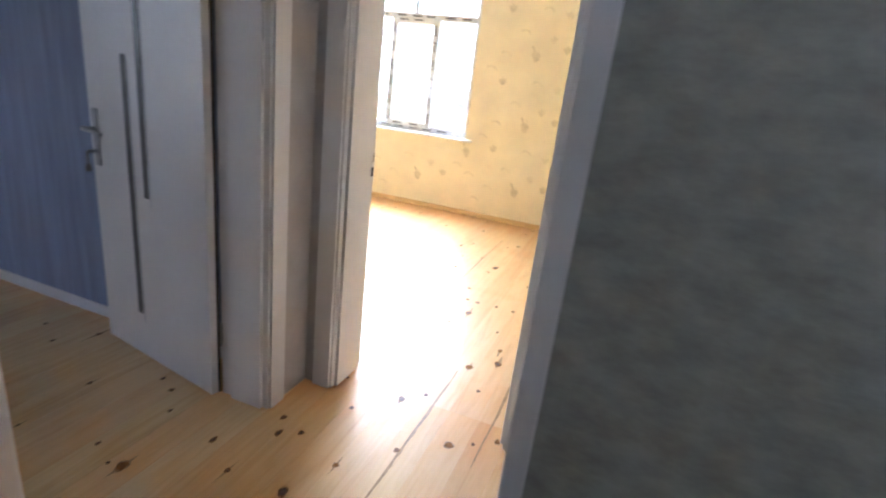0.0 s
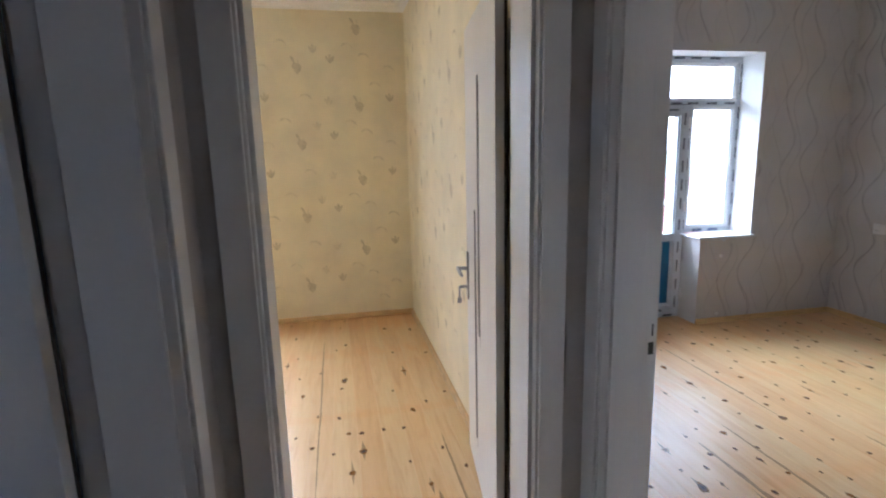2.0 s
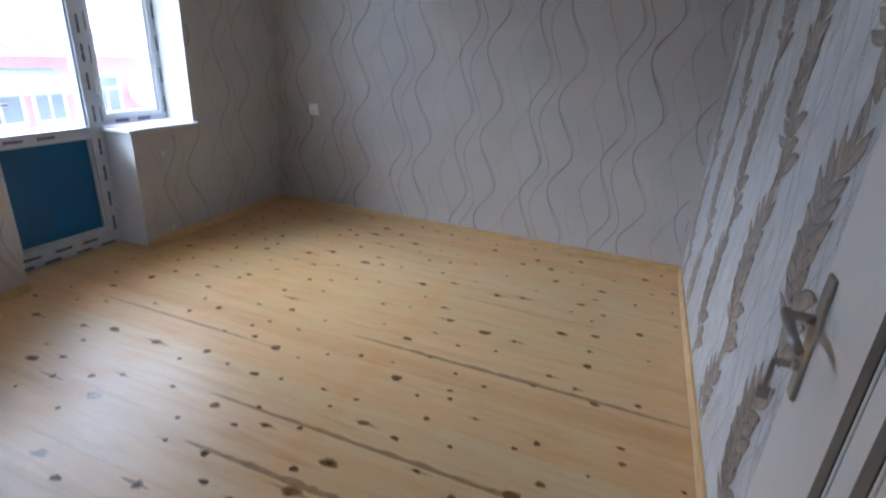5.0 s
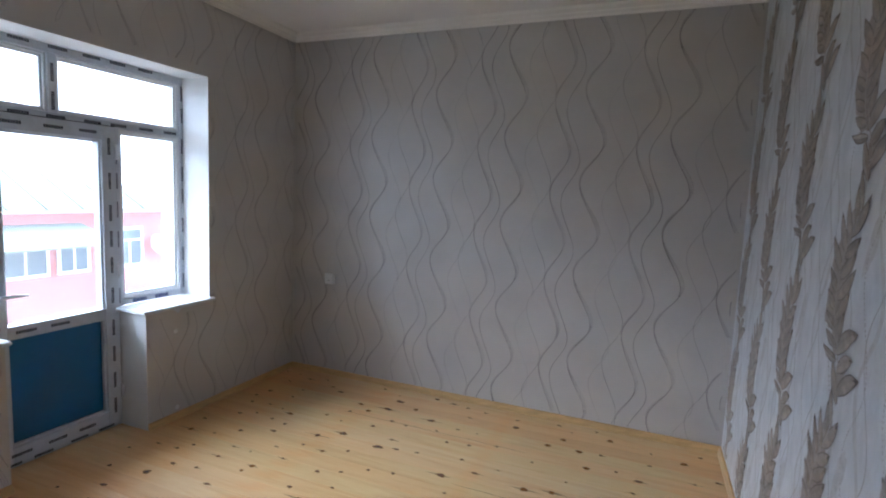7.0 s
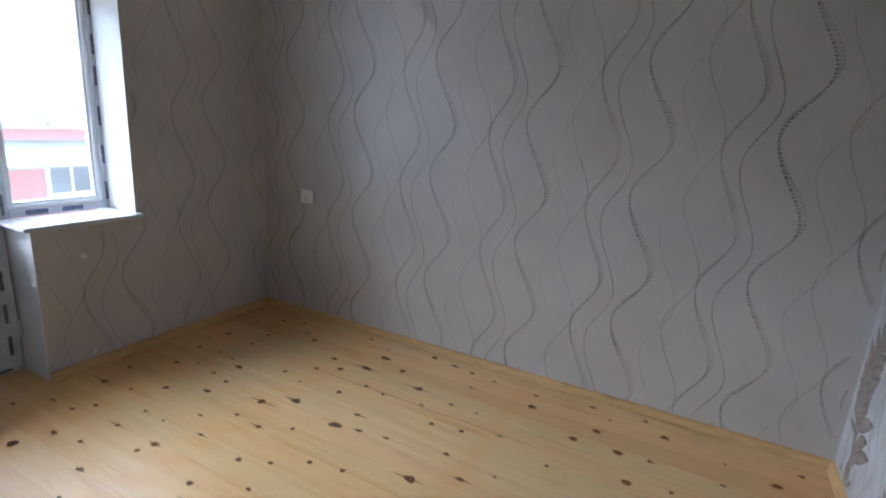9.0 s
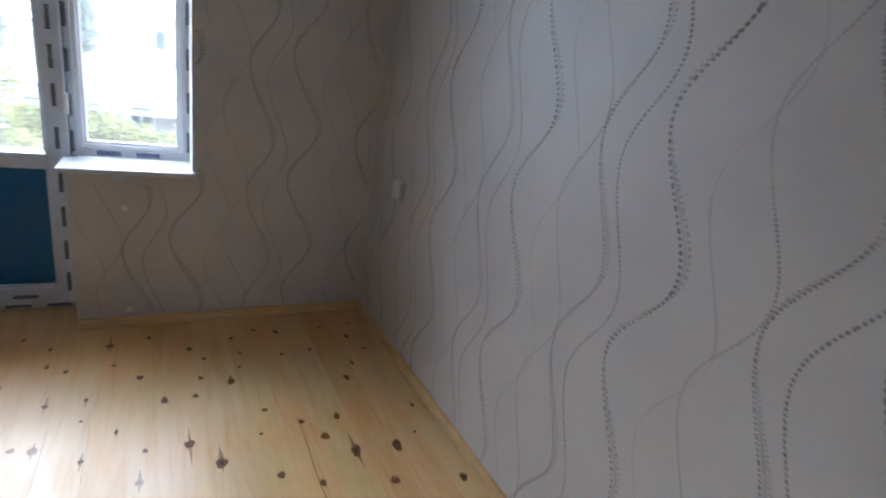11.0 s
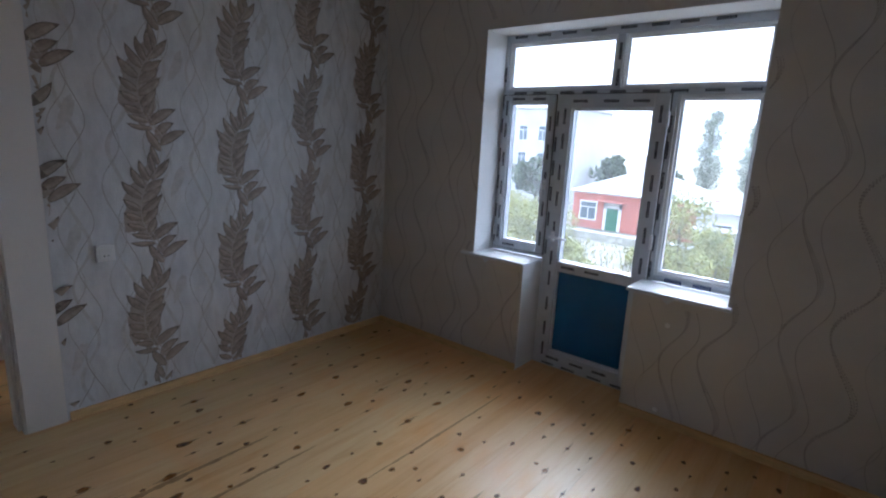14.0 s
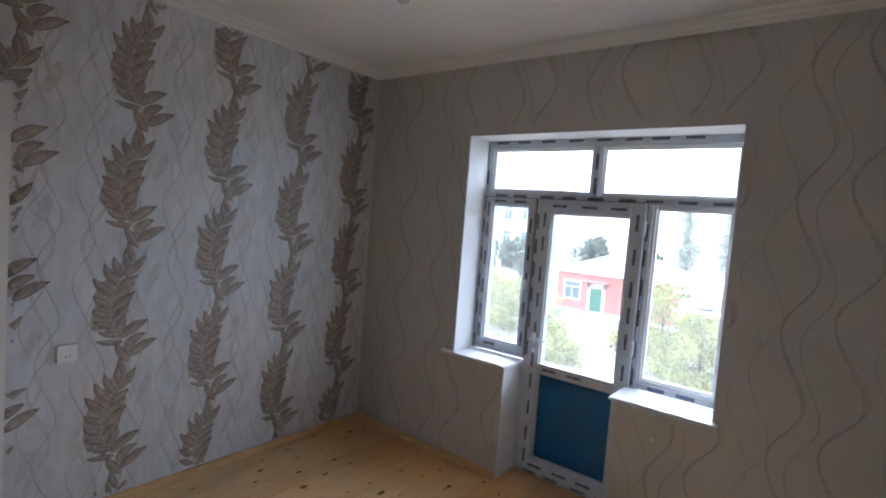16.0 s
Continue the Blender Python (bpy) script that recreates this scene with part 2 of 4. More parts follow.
def part(name, bm, material, parent, label=""):
    ob = new(name, mesh(name, bm, *(material if isinstance(material, (list, tuple)) else (material,))))
    ob.parent = parent
    return tagged(ob, label)


def thing(name, label, category, group="", at=(0, 0, 0), kind=""):
    ob = new(name)
    ob.location = at
    ob.empty_display_size = 0.1
    return tagged(ob, label, category, group, kind)


def boxes(*dims, bev=0.0):
    bm = bmesh.new()
    for d in dims:
        box(bm, *d, bev=bev)
    return bm


def wall(name, dims, sides, label):
    """A wall made of blocks; sides names the covering for each way that a face looks."""
    names = sorted(set(sides.values()) | {"plaster"})
    bm = boxes(*dims)
    bmesh.ops.recalc_face_normals(bm, faces=bm.faces)
    keys = {"+x": Vector((1, 0, 0)), "-x": Vector((-1, 0, 0)), "+y": Vector((0, 1, 0)), "-y": Vector((0, -1, 0))}
    for f in bm.faces:
        f.material_index = names.index("plaster")
        for k, v in keys.items():
            if k in sides and f.normal.dot(v) > 0.9:
                f.material_index = names.index(sides[k])
    return tagged(new(name, mesh(name, bm, *names)), label, "wall", kind="structure")


# ---- the large structure ----
H = 2.76                      # ceiling
WX, EX, SY = 0.255, 3.69, -3.30   # the grey room: west, east and south walls; its north wall is at y = 0
YN = 1.0                     # north wall of the yellow room

wall("wall_north_grey_room", [
    (WX - 0.23, 1.18, 0, 0.36, 0, H), (2.80, EX + 0.2, 0, 0.36, 0, H),
    (1.18, 2.80, 0, 0.36, 2.24, H), (1.18, 1.59, 0, 0.36, 0, 0.735), (2.32, 2.80, 0, 0.36, 0, 0.735)],
    {"-y": "grey_paper"}, "grey-beige wallpapered outer wall with a balcony door opening")
wall("wall_east", [(EX, EX + 0.2, SY - 0.225, 0, 0, H)], {"-x": "grey_paper"}, "grey wallpapered wall with wavy beaded lines")
wall("wall_south_grey_room", [(WX, EX, SY - 0.225, SY, 0, H), (0.10, WX, SY - 0.225, -3.245, 0, H)],
     {"+y": "silver_paper", "-y": "green_paper", "-x": "beige_paper"}, "leaf wallpapered wall, green wallpaper on its hall side")
wall("wall_west_grey_room", [(0.09, WX, -2.38, -2.10, 0, H), (0.025, WX, -2.10, 0, 0, H), (0.09, WX, -3.245, -2.38, 2.06, H)],
     {"+x": "silver_paper", "-x": "beige_paper"}, "grey wallpapered wall with brown leaf garlands")
wall("wall_yellow_east", [(0.015, 0.025, -2.10, YN, 0, H), (0.025, 0.255, 0.36, YN, 0, H)], {"-x": "yellow_paper"}, "yellow wallpapered wall")
# West part of this window is unseen, widened to let in more light.
wall("wall_north_yellow_room", [
    (-3.3, -3.22, YN, YN + 0.36, 0, H), (-1.49, WX, YN, YN + 0.36, 0, H),
    (-3.22, -1.49, YN, YN + 0.36, 2.34, H), (-3.22, -1.49, YN, YN + 0.36, 0, 0.76)],
    {"-y": "yellow_paper"}, "yellow floral wallpapered outer wall with a window")
wall("wall_west_yellow_room", [(-3.5, -3.3, -2.33, YN + 0.36, 0, H)], {"+x": "yellow_paper"}, "yellow wallpapered wall")
wall("wall_hall_north", [(-3.3, -0.88, -2.33, -2.10, 0, H), (-0.06, 0.09, -2.33, -2.10, 0, H), (-0.88, -0.06, -2.33, -2.10, 2.06, H)],
     {"+y": "yellow_paper", "-y": "beige_paper"}, "beige hall wall with the yellow room's doorway")
wall("wall_blue_north", [(-4.9, -1.19, -2.375, -2.33, 0, H)], {"-y": "blue_paper"}, "blue striped wallpapered wall")
wall("wall_hall_west", [(-1.19, -0.98, -2.56, -2.33, 0, H), (-1.19, -0.98, -3.445, -2.56, 2.06, H), (-1.19, -0.98, -5.3, -3.445, 0, H)],
     {"+x": "beige_paper", "-x": "blue_paper"}, "beige hall wall with the blue room's doorway")
# The small opening is added out of view to brighten the hall.
wall("wall_hall_south", [(-0.98, 0.3, -5.3, -5.1, 0, H), (1.9, 3.89, -5.3, -5.1, 0, H), (0.3, 0.9, -5.3, -5.1, 0, H), (1.3, 1.9, -5.3, -5.1, 0, H), (0.9, 1.3, -5.3, -5.1, 0, 1.7), (0.9, 1.3, -5.3, -5.1, 2.1, H)], {"+y": "beige_paper"}, "plain beige hall wall with an added unseen opening for light")
wall("wall_hall_east", [(3.69, 3.89, -5.1, SY - 0.225, 0, H)], {"-x": "beige_paper"}, "plain beige hall wall")
wall("wall_blue_south", [(-5.1, -1.19, -5.5, -5.3, 0, H)], {"+y": "blue_paper"}, "blue wallpapered wall")
# Bare opening out of view, its width set by the light wanted here.
wall("wall_blue_west", [(-5.1, -4.9, -5.3, -2.33, 0, 0.8), (-5.1, -4.9, -5.3, -2.33, 2.2, H), (-5.1, -4.9, -4.28, -2.33, 0.8, 2.2), (-5.1, -4.9, -5.3, -4.63, 0.8, 2.2)],
     {"+x": "blue_paper"}, "blue wallpapered outer wall with an unseen opening for daylight")
tagged(new("ceiling", mesh("ceiling", boxes((-5.1, 3.9, -5.5, 1.41, H, H + 0.2)), "ceiling")), "smooth off-white painted ceiling", "ceiling", kind="structure")
tagged(new("floor", mesh("floor", boxes((-5.1, 3.9, -5.5, 1.41, -0.3, -0.02)), "seam")), "dark subfloor under pine boards", "floor", kind="structure")
floor = bpy.data.objects["floor"]


def at_wall(ob_name):
    return bpy.data.objects[ob_name]


# skirting and cornices
def strip(name, runs, profile, material, label, category):
    """A moulding along straight runs ((x0, y0), (x1, y1), inward normal); profile: (out, up) pairs."""
    bm = bmesh.new()
    for (x0, y0), (x1, y1), (nx, ny) in runs:
        ends = [[bm.verts.new((x + nx * o, y + ny * o, z)) for o, z in profile] for x, y in ((x0, y0), (x1, y1))]
        n = len(profile)
        for k in range(n):
            bm.faces.new((ends[0][k], ends[0][(k + 1) % n], ends[1][(k + 1) % n], ends[1][k]))
        bm.faces.new(ends[0][::-1])
        bm.faces.new(ends[1])
    return tagged(new(name, mesh(name, bm, material)), label, category, kind="structure")


skirt = [(0.002, 0.001), (0.022, 0.001), (0.022, 0.012), (0.017, 0.028), (0.012, 0.042), (0.002, 0.045)]
strip("baseboard_grey_room", [((EX, SY), (EX, 0), (-1, 0)), ((2.32, 0), (EX, 0), (0, -1)), ((WX, 0), (1.59, 0), (0, -1)),
      ((WX, -2.22), (WX, 0), (1, 0)), ((WX, SY), (EX, SY), (0, 1))], skirt, "pine_strip", "narrow varnished pine skirting along the wallpaper", "skirting")
strip("baseboard_yellow_room", [((0.015, -2.1), (0.015, YN), (-1, 0)), ((-3.3, YN), (0.015, YN), (0, -1)), ((-3.3, -2.1), (-3.3, YN), (1, 0))],
      skirt, "pine_strip", "narrow varnished pine skirting", "skirting")
strip("baseboard_blue_room", [((-4.9, -2.375), (-1.19, -2.375), (0, -1))], [(o * 0.8, z * 1.1) for o, z in skirt], "white", "white skirting along the blue wall", "skirting")
cove = [(0.0, H - 0.055), (0.008, H - 0.055), (0.014, H - 0.043), (0.034, H - 0.034), (0.040, H - 0.026), (0.074, H - 0.014), (0.082, H - 0.006), (0.086, H - 0.002), (0.0, H - 0.002)]
strip("trim_cornice_grey_room", [((EX, SY), (EX, 0), (-1, 0)), ((WX, 0), (EX, 0), (0, -1)), ((WX, SY), (WX, 0), (1, 0)), ((WX, SY), (EX, SY), (0, 1))],
      cove, "cornice", "white foam cornice round the ceiling", "cornice")
strip("trim_cornice_yellow_room", [((0.015, -2.1), (0.015, YN), (-1, 0)), ((-3.3, YN), (0.015, YN), (0, -1))], cove, "cornice", "white foam cornice", "cornice")
tagged(new("trim_hall_corner", mesh("trim_hall_corner", boxes((0.092, 0.116, -3.531, -3.527, 0, H), (0.092, 0.098, -3.527, -3.495, 0, H), bev=0.0015), "white")),
       "white plastic corner trim on the hall wall", "corner trim", kind="structure")

# ---- doors ----


def interior_door(name, m, width, depth, swing, label, wide=0.08, leaf_width=0.0):
    """Lined doorway with a white leaf; opening 0..width along x, the room on the +y side, the hall at y = -depth, hinges at x = width."""
    d = thing(name, label, "door", kind="structure")
    d.matrix_world = m
    h = 2.03
    for x0, x1 in ((-0.03, 0.0), (width, width + 0.03)):
        part("jamb", boxes((x0, x1, -depth - 0.004, 0.004, 0, h), bev=0.002), "white", d)
    for x0, x1 in ((0.0, 0.014), (width - 0.014, width)):
        part("door_stop", boxes((x0, x1, -depth + 0.02, -0.048, 0, h - 0.002), bev=0.002), "white", d)
    part("head", boxes((-0.03, width + 0.03, -depth - 0.004, 0.004, h, h + 0.03), bev=0.002), "white", d)
    for y0, y1, face in ((0.005, 0.015, 1), (-depth - 0.016, -depth - 0.005, -1)):
        for x0, x1 in ((-0.008 - (wide if face > 0 else 0.08), -0.008), (width + 0.008, width + (0.074 if face > 0 else 0.088))):
            bm = boxes((x0, x1, y0, y1, 0, h + 0.088), bev=0.003)
            part("casing", bm, "white", d)
        part("casing", boxes((-0.007, width + 0.007, y0, y1, h + 0.008, h + 0.088), bev=0.003), "white", d)
    # strike plate on the closing jamb
    st = part("strike_plate", boxes((0.001, 0.0025, -0.026, 0.002, 0.865, 1.0), bev=0.0008), "white", d, "white strike plate")
    # Black blocks on the plate paint the dark of its two holes.
    part("latch_hole", boxes((0.0026, 0.0036, -0.012, -0.007, 0.945, 0.982), (0.0026, 0.0036, -0.021, -0.004, 0.888, 0.926)), "black", st)
    # leaf
    free = -(leaf_width or width) + 0.006
    leaf = new("leaf", mesh("leaf", boxes((free, -0.004, -0.044, -0.004, 0.008, h - 0.006), bev=0.002), "white"))
    leaf.parent = d
    leaf.matrix_basis = pose(width - 0.002, 0.006, 0, 0, 0, -swing)
    for k, (a, z0, z1) in enumerate(((0.275, 0.21, 1.25), (0.375, 0.73, 1.78))):
        part("inlay", boxes((free + a - 0.016, free + a + 0.016, -0.0462, -0.0435, z0, z1), bev=0.0006), "dark_strip", leaf, "dark grey inlay strip")
        # Grey line laid beside the inlay for its shadow and reflection.
        part("groove", boxes((free + a + 0.024, free + a + 0.029, -0.0452, -0.0435, z0 - 0.04, z1 - 0.02)), "groove", leaf)
    for face, y in ((-1, -0.044), (1, -0.004)):
        plate = part("handle_plate", boxes((free + 0.03, free + 0.066, y, y + face * 0.008, 0.80, 1.03), bev=0.003), "steel", leaf, "brushed nickel handle plate")
        bm = bmesh.new()
        tube(bm, [(free + 0.048, y, 0.95), (free + 0.048, y + face * 0.045, 0.95)], 0.009)
        bm2 = [(free + 0.040, y + face * 0.048, 0.95), (free + 0.075, y + face * 0.05, 0.951), (free + 0.13, y + face * 0.05, 0.948), (free + 0.165, y + face * 0.045, 0.943)]
        tube(bm, bm2, [0.010, 0.0095, 0.009, 0.007])
        part("lever", bm, "steel", plate)
        bm = bmesh.new()
        tube(bm, [(free + 0.048, y, 0.86), (free + 0.048, y + face * 0.016, 0.86)], 0.009, 12)
        part("lock_cylinder", bm, "steel", plate)
    kb = boxes((free + 0.047, free + 0.049, -0.086, -0.062, 0.853, 0.867), (free + 0.0465, free + 0.0495, -0.092, -0.084, 0.805, 0.863), bev=0.0006)
    box(kb, free + 0.046, free + 0.050, -0.099, -0.078, 0.78, 0.807, bev=0.0015)
    part("key", kb, "steel", leaf, "keys hanging in the lock")
    for z in (0.22, 1.80):
        bm = bmesh.new()
        tube(bm, [(0.0, 0.004, z), (0.0, 0.004, z + 0.09)], 0.0075, 10)
        part("hinge", bm, "steel", leaf)
    # Dark strip painted in for the shade of the hinge gap.
    part("edge_shadow_gap", boxes((-0.0045, -0.001, -0.014, -0.005, 0.008, h - 0.006)), "gap", leaf)
    return d


interior_door("door_grey_room", pose(WX, -2.41, 0, 0, 0, -90), 0.81, 0.165, 93.5, "white interior door with dark inlays, standing open against the wall", 0.17)
interior_door("door_yellow_room", pose(-0.845, -2.10, 0), 0.76, 0.23, 97, "white interior door with dark inlays, opened into the yellow room")
interior_door("door_blue_room", pose(-1.19, -3.41, 0, 0, 0, 90), 0.83, 0.21, 100, "white interior door with dark inlays, opened into the blue room", leaf_width=0.75)

# ---- windows ----


def bars(bm, horizontal, a0, a1, c, y, rnd, size=0.019, pitch=0.17):
    """Rows of small dark marks, as printed on protective film."""
    p = a0 + rnd.uniform(0.01, 0.05)
    while p + 0.105 < a1:
        n = 8
        for k in range(n):
            q, w = p + k * 0.0122, 0.0096
            hgt = size * rnd.uniform(0.75, 1.0)
            if horizontal:
                box(bm, q, q + w, y - 0.0009, y, c - hgt / 2, c + hgt / 2)
            else:
                box(bm, c - hgt / 2, c + hgt / 2, y - 0.0009, y, q, q + w)
        p += pitch * rnd.uniform(0.85, 1.2)


def profile_frame(parent, name, x0, x1, z0, z1, y0, y1, t, rnd, prints=True, material="film"):
    """Four mitred profile bars with a stepped inner edge, and the print on their film."""
    bm = boxes((x0, x0 + t, y0, y1, z0, z1), (x1 - t, x1, y0, y1, z0, z1), (x0 + t, x1 - t, y0, y1, z0, z0 + t), (x0 + t, x1 - t, y0, y1, z1 - t, z1), bev=0.004)
    s = 0.012
    for b in ((x0 + t - 0.002, x0 + t + s, z0 + t, z1 - t), (x1 - t - s, x1 - t + 0.002, z0 + t, z1 - t),
              (x0 + t + s, x1 - t - s, z0 + t - 0.002, z0 + t + s), (x0 + t + s, x1 - t - s, z1 - t - s, z1 - t + 0.002)):
        box(bm, b[0], b[1], y0 + 0.014, y1 - 0.01, b[2], b[3], bev=0.003)
    f = part(name, bm, material, parent)
    if prints:
        bm = bmesh.new()
        for c in (x0 + t * 0.5, x1 - t * 0.5):
            bars(bm, False, z0 + 0.02, z1 - 0.02, c, y0, rnd)
        for c in (z0 + t * 0.5, z1 - t * 0.5):
            bars(bm, True, x0 + 0.05, x1 - 0.05, c, y0, rnd)
        part("film_print", bm, "print", f, "rows of dark print on the film")
    return f


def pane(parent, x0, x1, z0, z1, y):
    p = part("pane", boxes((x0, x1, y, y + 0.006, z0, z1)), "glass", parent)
    # Shadow rays skip the pane, so its tint hardly dims the room.
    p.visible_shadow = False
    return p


def lever_handle(parent, x, y, z, down=True):
    hd = part("handle", boxes((x - 0.013, x + 0.013, y - 0.012, y, z - 0.035, z + 0.035), bev=0.004), "pvc", parent, "white window handle")
    bm = bmesh.new()
    tube(bm, [(x, y - 0.01, z), (x, y - 0.045, z)], 0.008)
    tube(bm, [(x, y - 0.045, z + 0.008), (x, y - 0.048, z - 0.06), (x - 0.004, y - 0.046, z - 0.12)] if down else
         [(x - 0.008, y - 0.045, z), (x + 0.06, y - 0.048, z), (x + 0.12, y - 0.046, z - 0.004)], [0.009, 0.0085, 0.006])
    part("grip", bm, "pvc", hd)
    return hd


rnd = random.Random(7)
win = thing("window_balcony", "white plastic balcony door and windows in printed protective film", "window", kind="structure")
win.location.y = 0.03
FY, FB = 0.205, 0.275         # inner and outer face of the frame
outer = ((1.17, 1.205, FY, FB, 0.762, 2.26), (2.775, 2.815, FY, FB, 0.762, 2.26), (1.205, 2.775, FY, FB, 2.195, 2.26),
              (1.205, 2.775, FY, FB, 1.845, 1.885), (1.595, 1.635, FY, FB, 0.0, 1.845), (2.30, 2.345, FY, FB, 0.0, 1.845),
              (1.205, 1.595, FY, FB, 0.762, 0.80), (2.345, 2.775, FY, FB, 0.762, 0.80), (1.635, 2.30, FY, FB, 0.0, 0.035), (1.962, 2.006, FY, FB, 1.885, 2.195))
fr = [part("frame_bar", boxes(d, bev=0.004), "film", win) for d in outer][0]
bm = bmesh.new()
for c, a, b in ((2.228, 1.22, 2.76), (1.865, 1.22, 2.76), (0.018, 1.65, 2.29)):
    bars(bm, True, a, b, c, FY, rnd)
for c, a, b in ((1.188, 0.8, 2.2), (2.795, 0.8, 2.2), (1.615, 0.75, 1.83), (2.322, 0.05, 1.83), (1.984, 1.89, 2.19)):
    bars(bm, False, a, b, c, FY, rnd)
part("film_print", bm, "print", fr, "rows of dark print on the film")
for x0, x1 in ((1.205, 1.962), (2.006, 2.775)):
    bead = profile_frame(win, "glazing_bead", x0, x1, 1.885, 2.195, FY + 0.012, FB - 0.008, 0.014, rnd, False, "pvc")
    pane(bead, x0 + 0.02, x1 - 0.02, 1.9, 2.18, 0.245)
sash = profile_frame(win, "sash", 1.203, 1.597, 0.79, 1.85, FY - 0.018, FB - 0.01, 0.05, rnd)
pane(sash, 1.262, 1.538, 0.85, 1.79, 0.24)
lever_handle(sash, 1.572, FY - 0.018, 1.27)
part("hinge", boxes((1.196, 1.21, FY - 0.032, FY - 0.016, 0.87, 0.95), bev=0.003), "pvc", sash)


def seam(parent, x0, x1, z0, z1, y, w=0.005):
    part("gasket", boxes((x0 - w, x0, y - 0.003, y, z0, z1), (x1, x1 + w, y - 0.003, y, z0, z1), (x0 - w, x1 + w, y - 0.003, y, z1, z1 + w), (x0 - w, x1 + w, y - 0.003, y, z0 - w, z0)), "black", parent, "black rubber gasket")


seam(sash, 1.203, 1.597, 0.79, 1.85, FY - 0.001)
right = profile_frame(win, "glazing_bead", 2.345, 2.775, 0.80, 1.845, FY + 0.008, FB - 0.006, 0.02, rnd, False, "pvc")
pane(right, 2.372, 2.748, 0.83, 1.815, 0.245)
bm = bmesh.new()
bars(bm, True, 2.40, 2.74, 0.781, FY, rnd, 0.026)
part("film_print", bm, "print_blue", right, "blue print on the film")
dl = profile_frame(win, "balcony_door", 1.63, 2.312, 0.03, 1.852, FY - 0.018, FB - 0.01, 0.085, rnd)
seam(dl, 1.63, 2.312, 0.03, 1.852, FY - 0.001)
rail = part("rail", boxes((1.715, 2.227, FY - 0.0175, FB - 0.011, 0.695, 0.765), bev=0.004), "film", dl)
bm = bmesh.new()
bars(bm, True, 1.73, 2.21, 0.73, FY - 0.0175, rnd)
part("film_print", bm, "print", rail)
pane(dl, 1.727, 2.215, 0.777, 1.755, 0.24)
part("blue_panel", boxes((1.722, 2.22, 0.222, 0.25, 0.122, 0.70), bev=0.003), "blue_panel", dl, "matt blue film over the solid lower panel")
lever_handle(dl, 1.672, FY - 0.018, 0.93, False)
part("lock_cylinder", boxes((1.665, 1.679, FY - 0.03, FY - 0.018, 0.83, 0.86), bev=0.004), "pvc", dl)
for z in (0.18, 0.95, 1.66):
    part("hinge", boxes((2.304, 2.322, FY - 0.034, FY - 0.017, z, z + 0.09), bev=0.004), "pvc", dl)


def sill(x0, x1, y1, z, label, edge):
    """A plastic sill board with a rounded nose and torn film along its front."""
    s = thing("window_sill", label, "window sill", kind="structure")
    part("board", boxes((x0, x1, -0.032 + edge, y1, z - 0.022, z), bev=0.007), "pvc", s)
    r = random.Random(int(x0 * 100))
    bm = bmesh.new()
    pts = [x0 + (x1 - x0) * k / 14 for k in range(15)]
    y = -0.0335 + edge
    top = [bm.verts.new((p, y, z - 0.006)) for p in pts]
    low = [bm.verts.new((p, y - r.uniform(0, 0.004), z - 0.006 - (r.uniform(0.004, 0.016) + (0.028 if k == 6 else 0)))) for k, p in enumerate(pts)]
    for k in range(14):
        bm.faces.new((top[k], top[k + 1], low[k + 1], low[k]))
    part("torn_film", bm, "film", s, "torn edge of protective film")
    return s


sill(1.085, 1.605, 0.232, 0.762, "white plastic window sill with torn film edge", 0)
sill(2.285, 2.825, 0.232, 0.762, "white plastic window sill with torn film edge", 0)

yw = thing("window_yellow_room", "white plastic three-light window with printed film", "window", kind="structure")
yo, yb = YN + 0.05, YN + 0.12
yo_bars = ((-3.24, -3.17, yo, yb, 0.76, 2.36), (-1.54, -1.47, yo, yb, 0.76, 2.36), (-3.17, -1.54, yo, yb, 2.28, 2.36),
          (-3.17, -1.54, yo, yb, 0.76, 0.83), (-3.17, -1.54, yo, yb, 1.84, 1.90), (-2.43, -2.37, yo, yb, 0.83, 1.84), (-1.96, -1.90, yo, yb, 0.83, 1.84), (-2.20, -2.15, yo, yb, 1.90, 2.28))
fr = [part("frame_bar", boxes(d, bev=0.005), "film", yw) for d in yo_bars][0]
bm = bmesh.new()
for c in (0.795, 1.87, 2.32):
    bars(bm, True, -3.15, -1.55, c, yo, rnd)
for c in (-2.40, -1.93, -1.505):
    bars(bm, False, 0.84, 1.83, c, yo, rnd)
part("film_print", bm, "print", fr, "rows of dark print on the film")
sash = profile_frame(yw, "sash", -2.42, -1.91, 0.80, 1.86, yo - 0.016, yb - 0.01, 0.055, rnd)
pane(sash, -2.36, -1.97, 0.86, 1.80, yo + 0.03)
lever_handle(sash, -1.938, yo - 0.016, 1.25)
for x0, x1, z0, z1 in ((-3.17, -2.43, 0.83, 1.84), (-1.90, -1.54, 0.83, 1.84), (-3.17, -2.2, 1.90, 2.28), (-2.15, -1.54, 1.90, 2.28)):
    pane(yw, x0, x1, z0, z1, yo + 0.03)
ys = thing("window_sill", "narrow white plastic window sill in the yellow room", "window sill", kind="structure")
part("board", boxes((-3.27, -1.42, YN - 0.035, yo, 0.738, 0.762), bev=0.006), "pvc", ys)

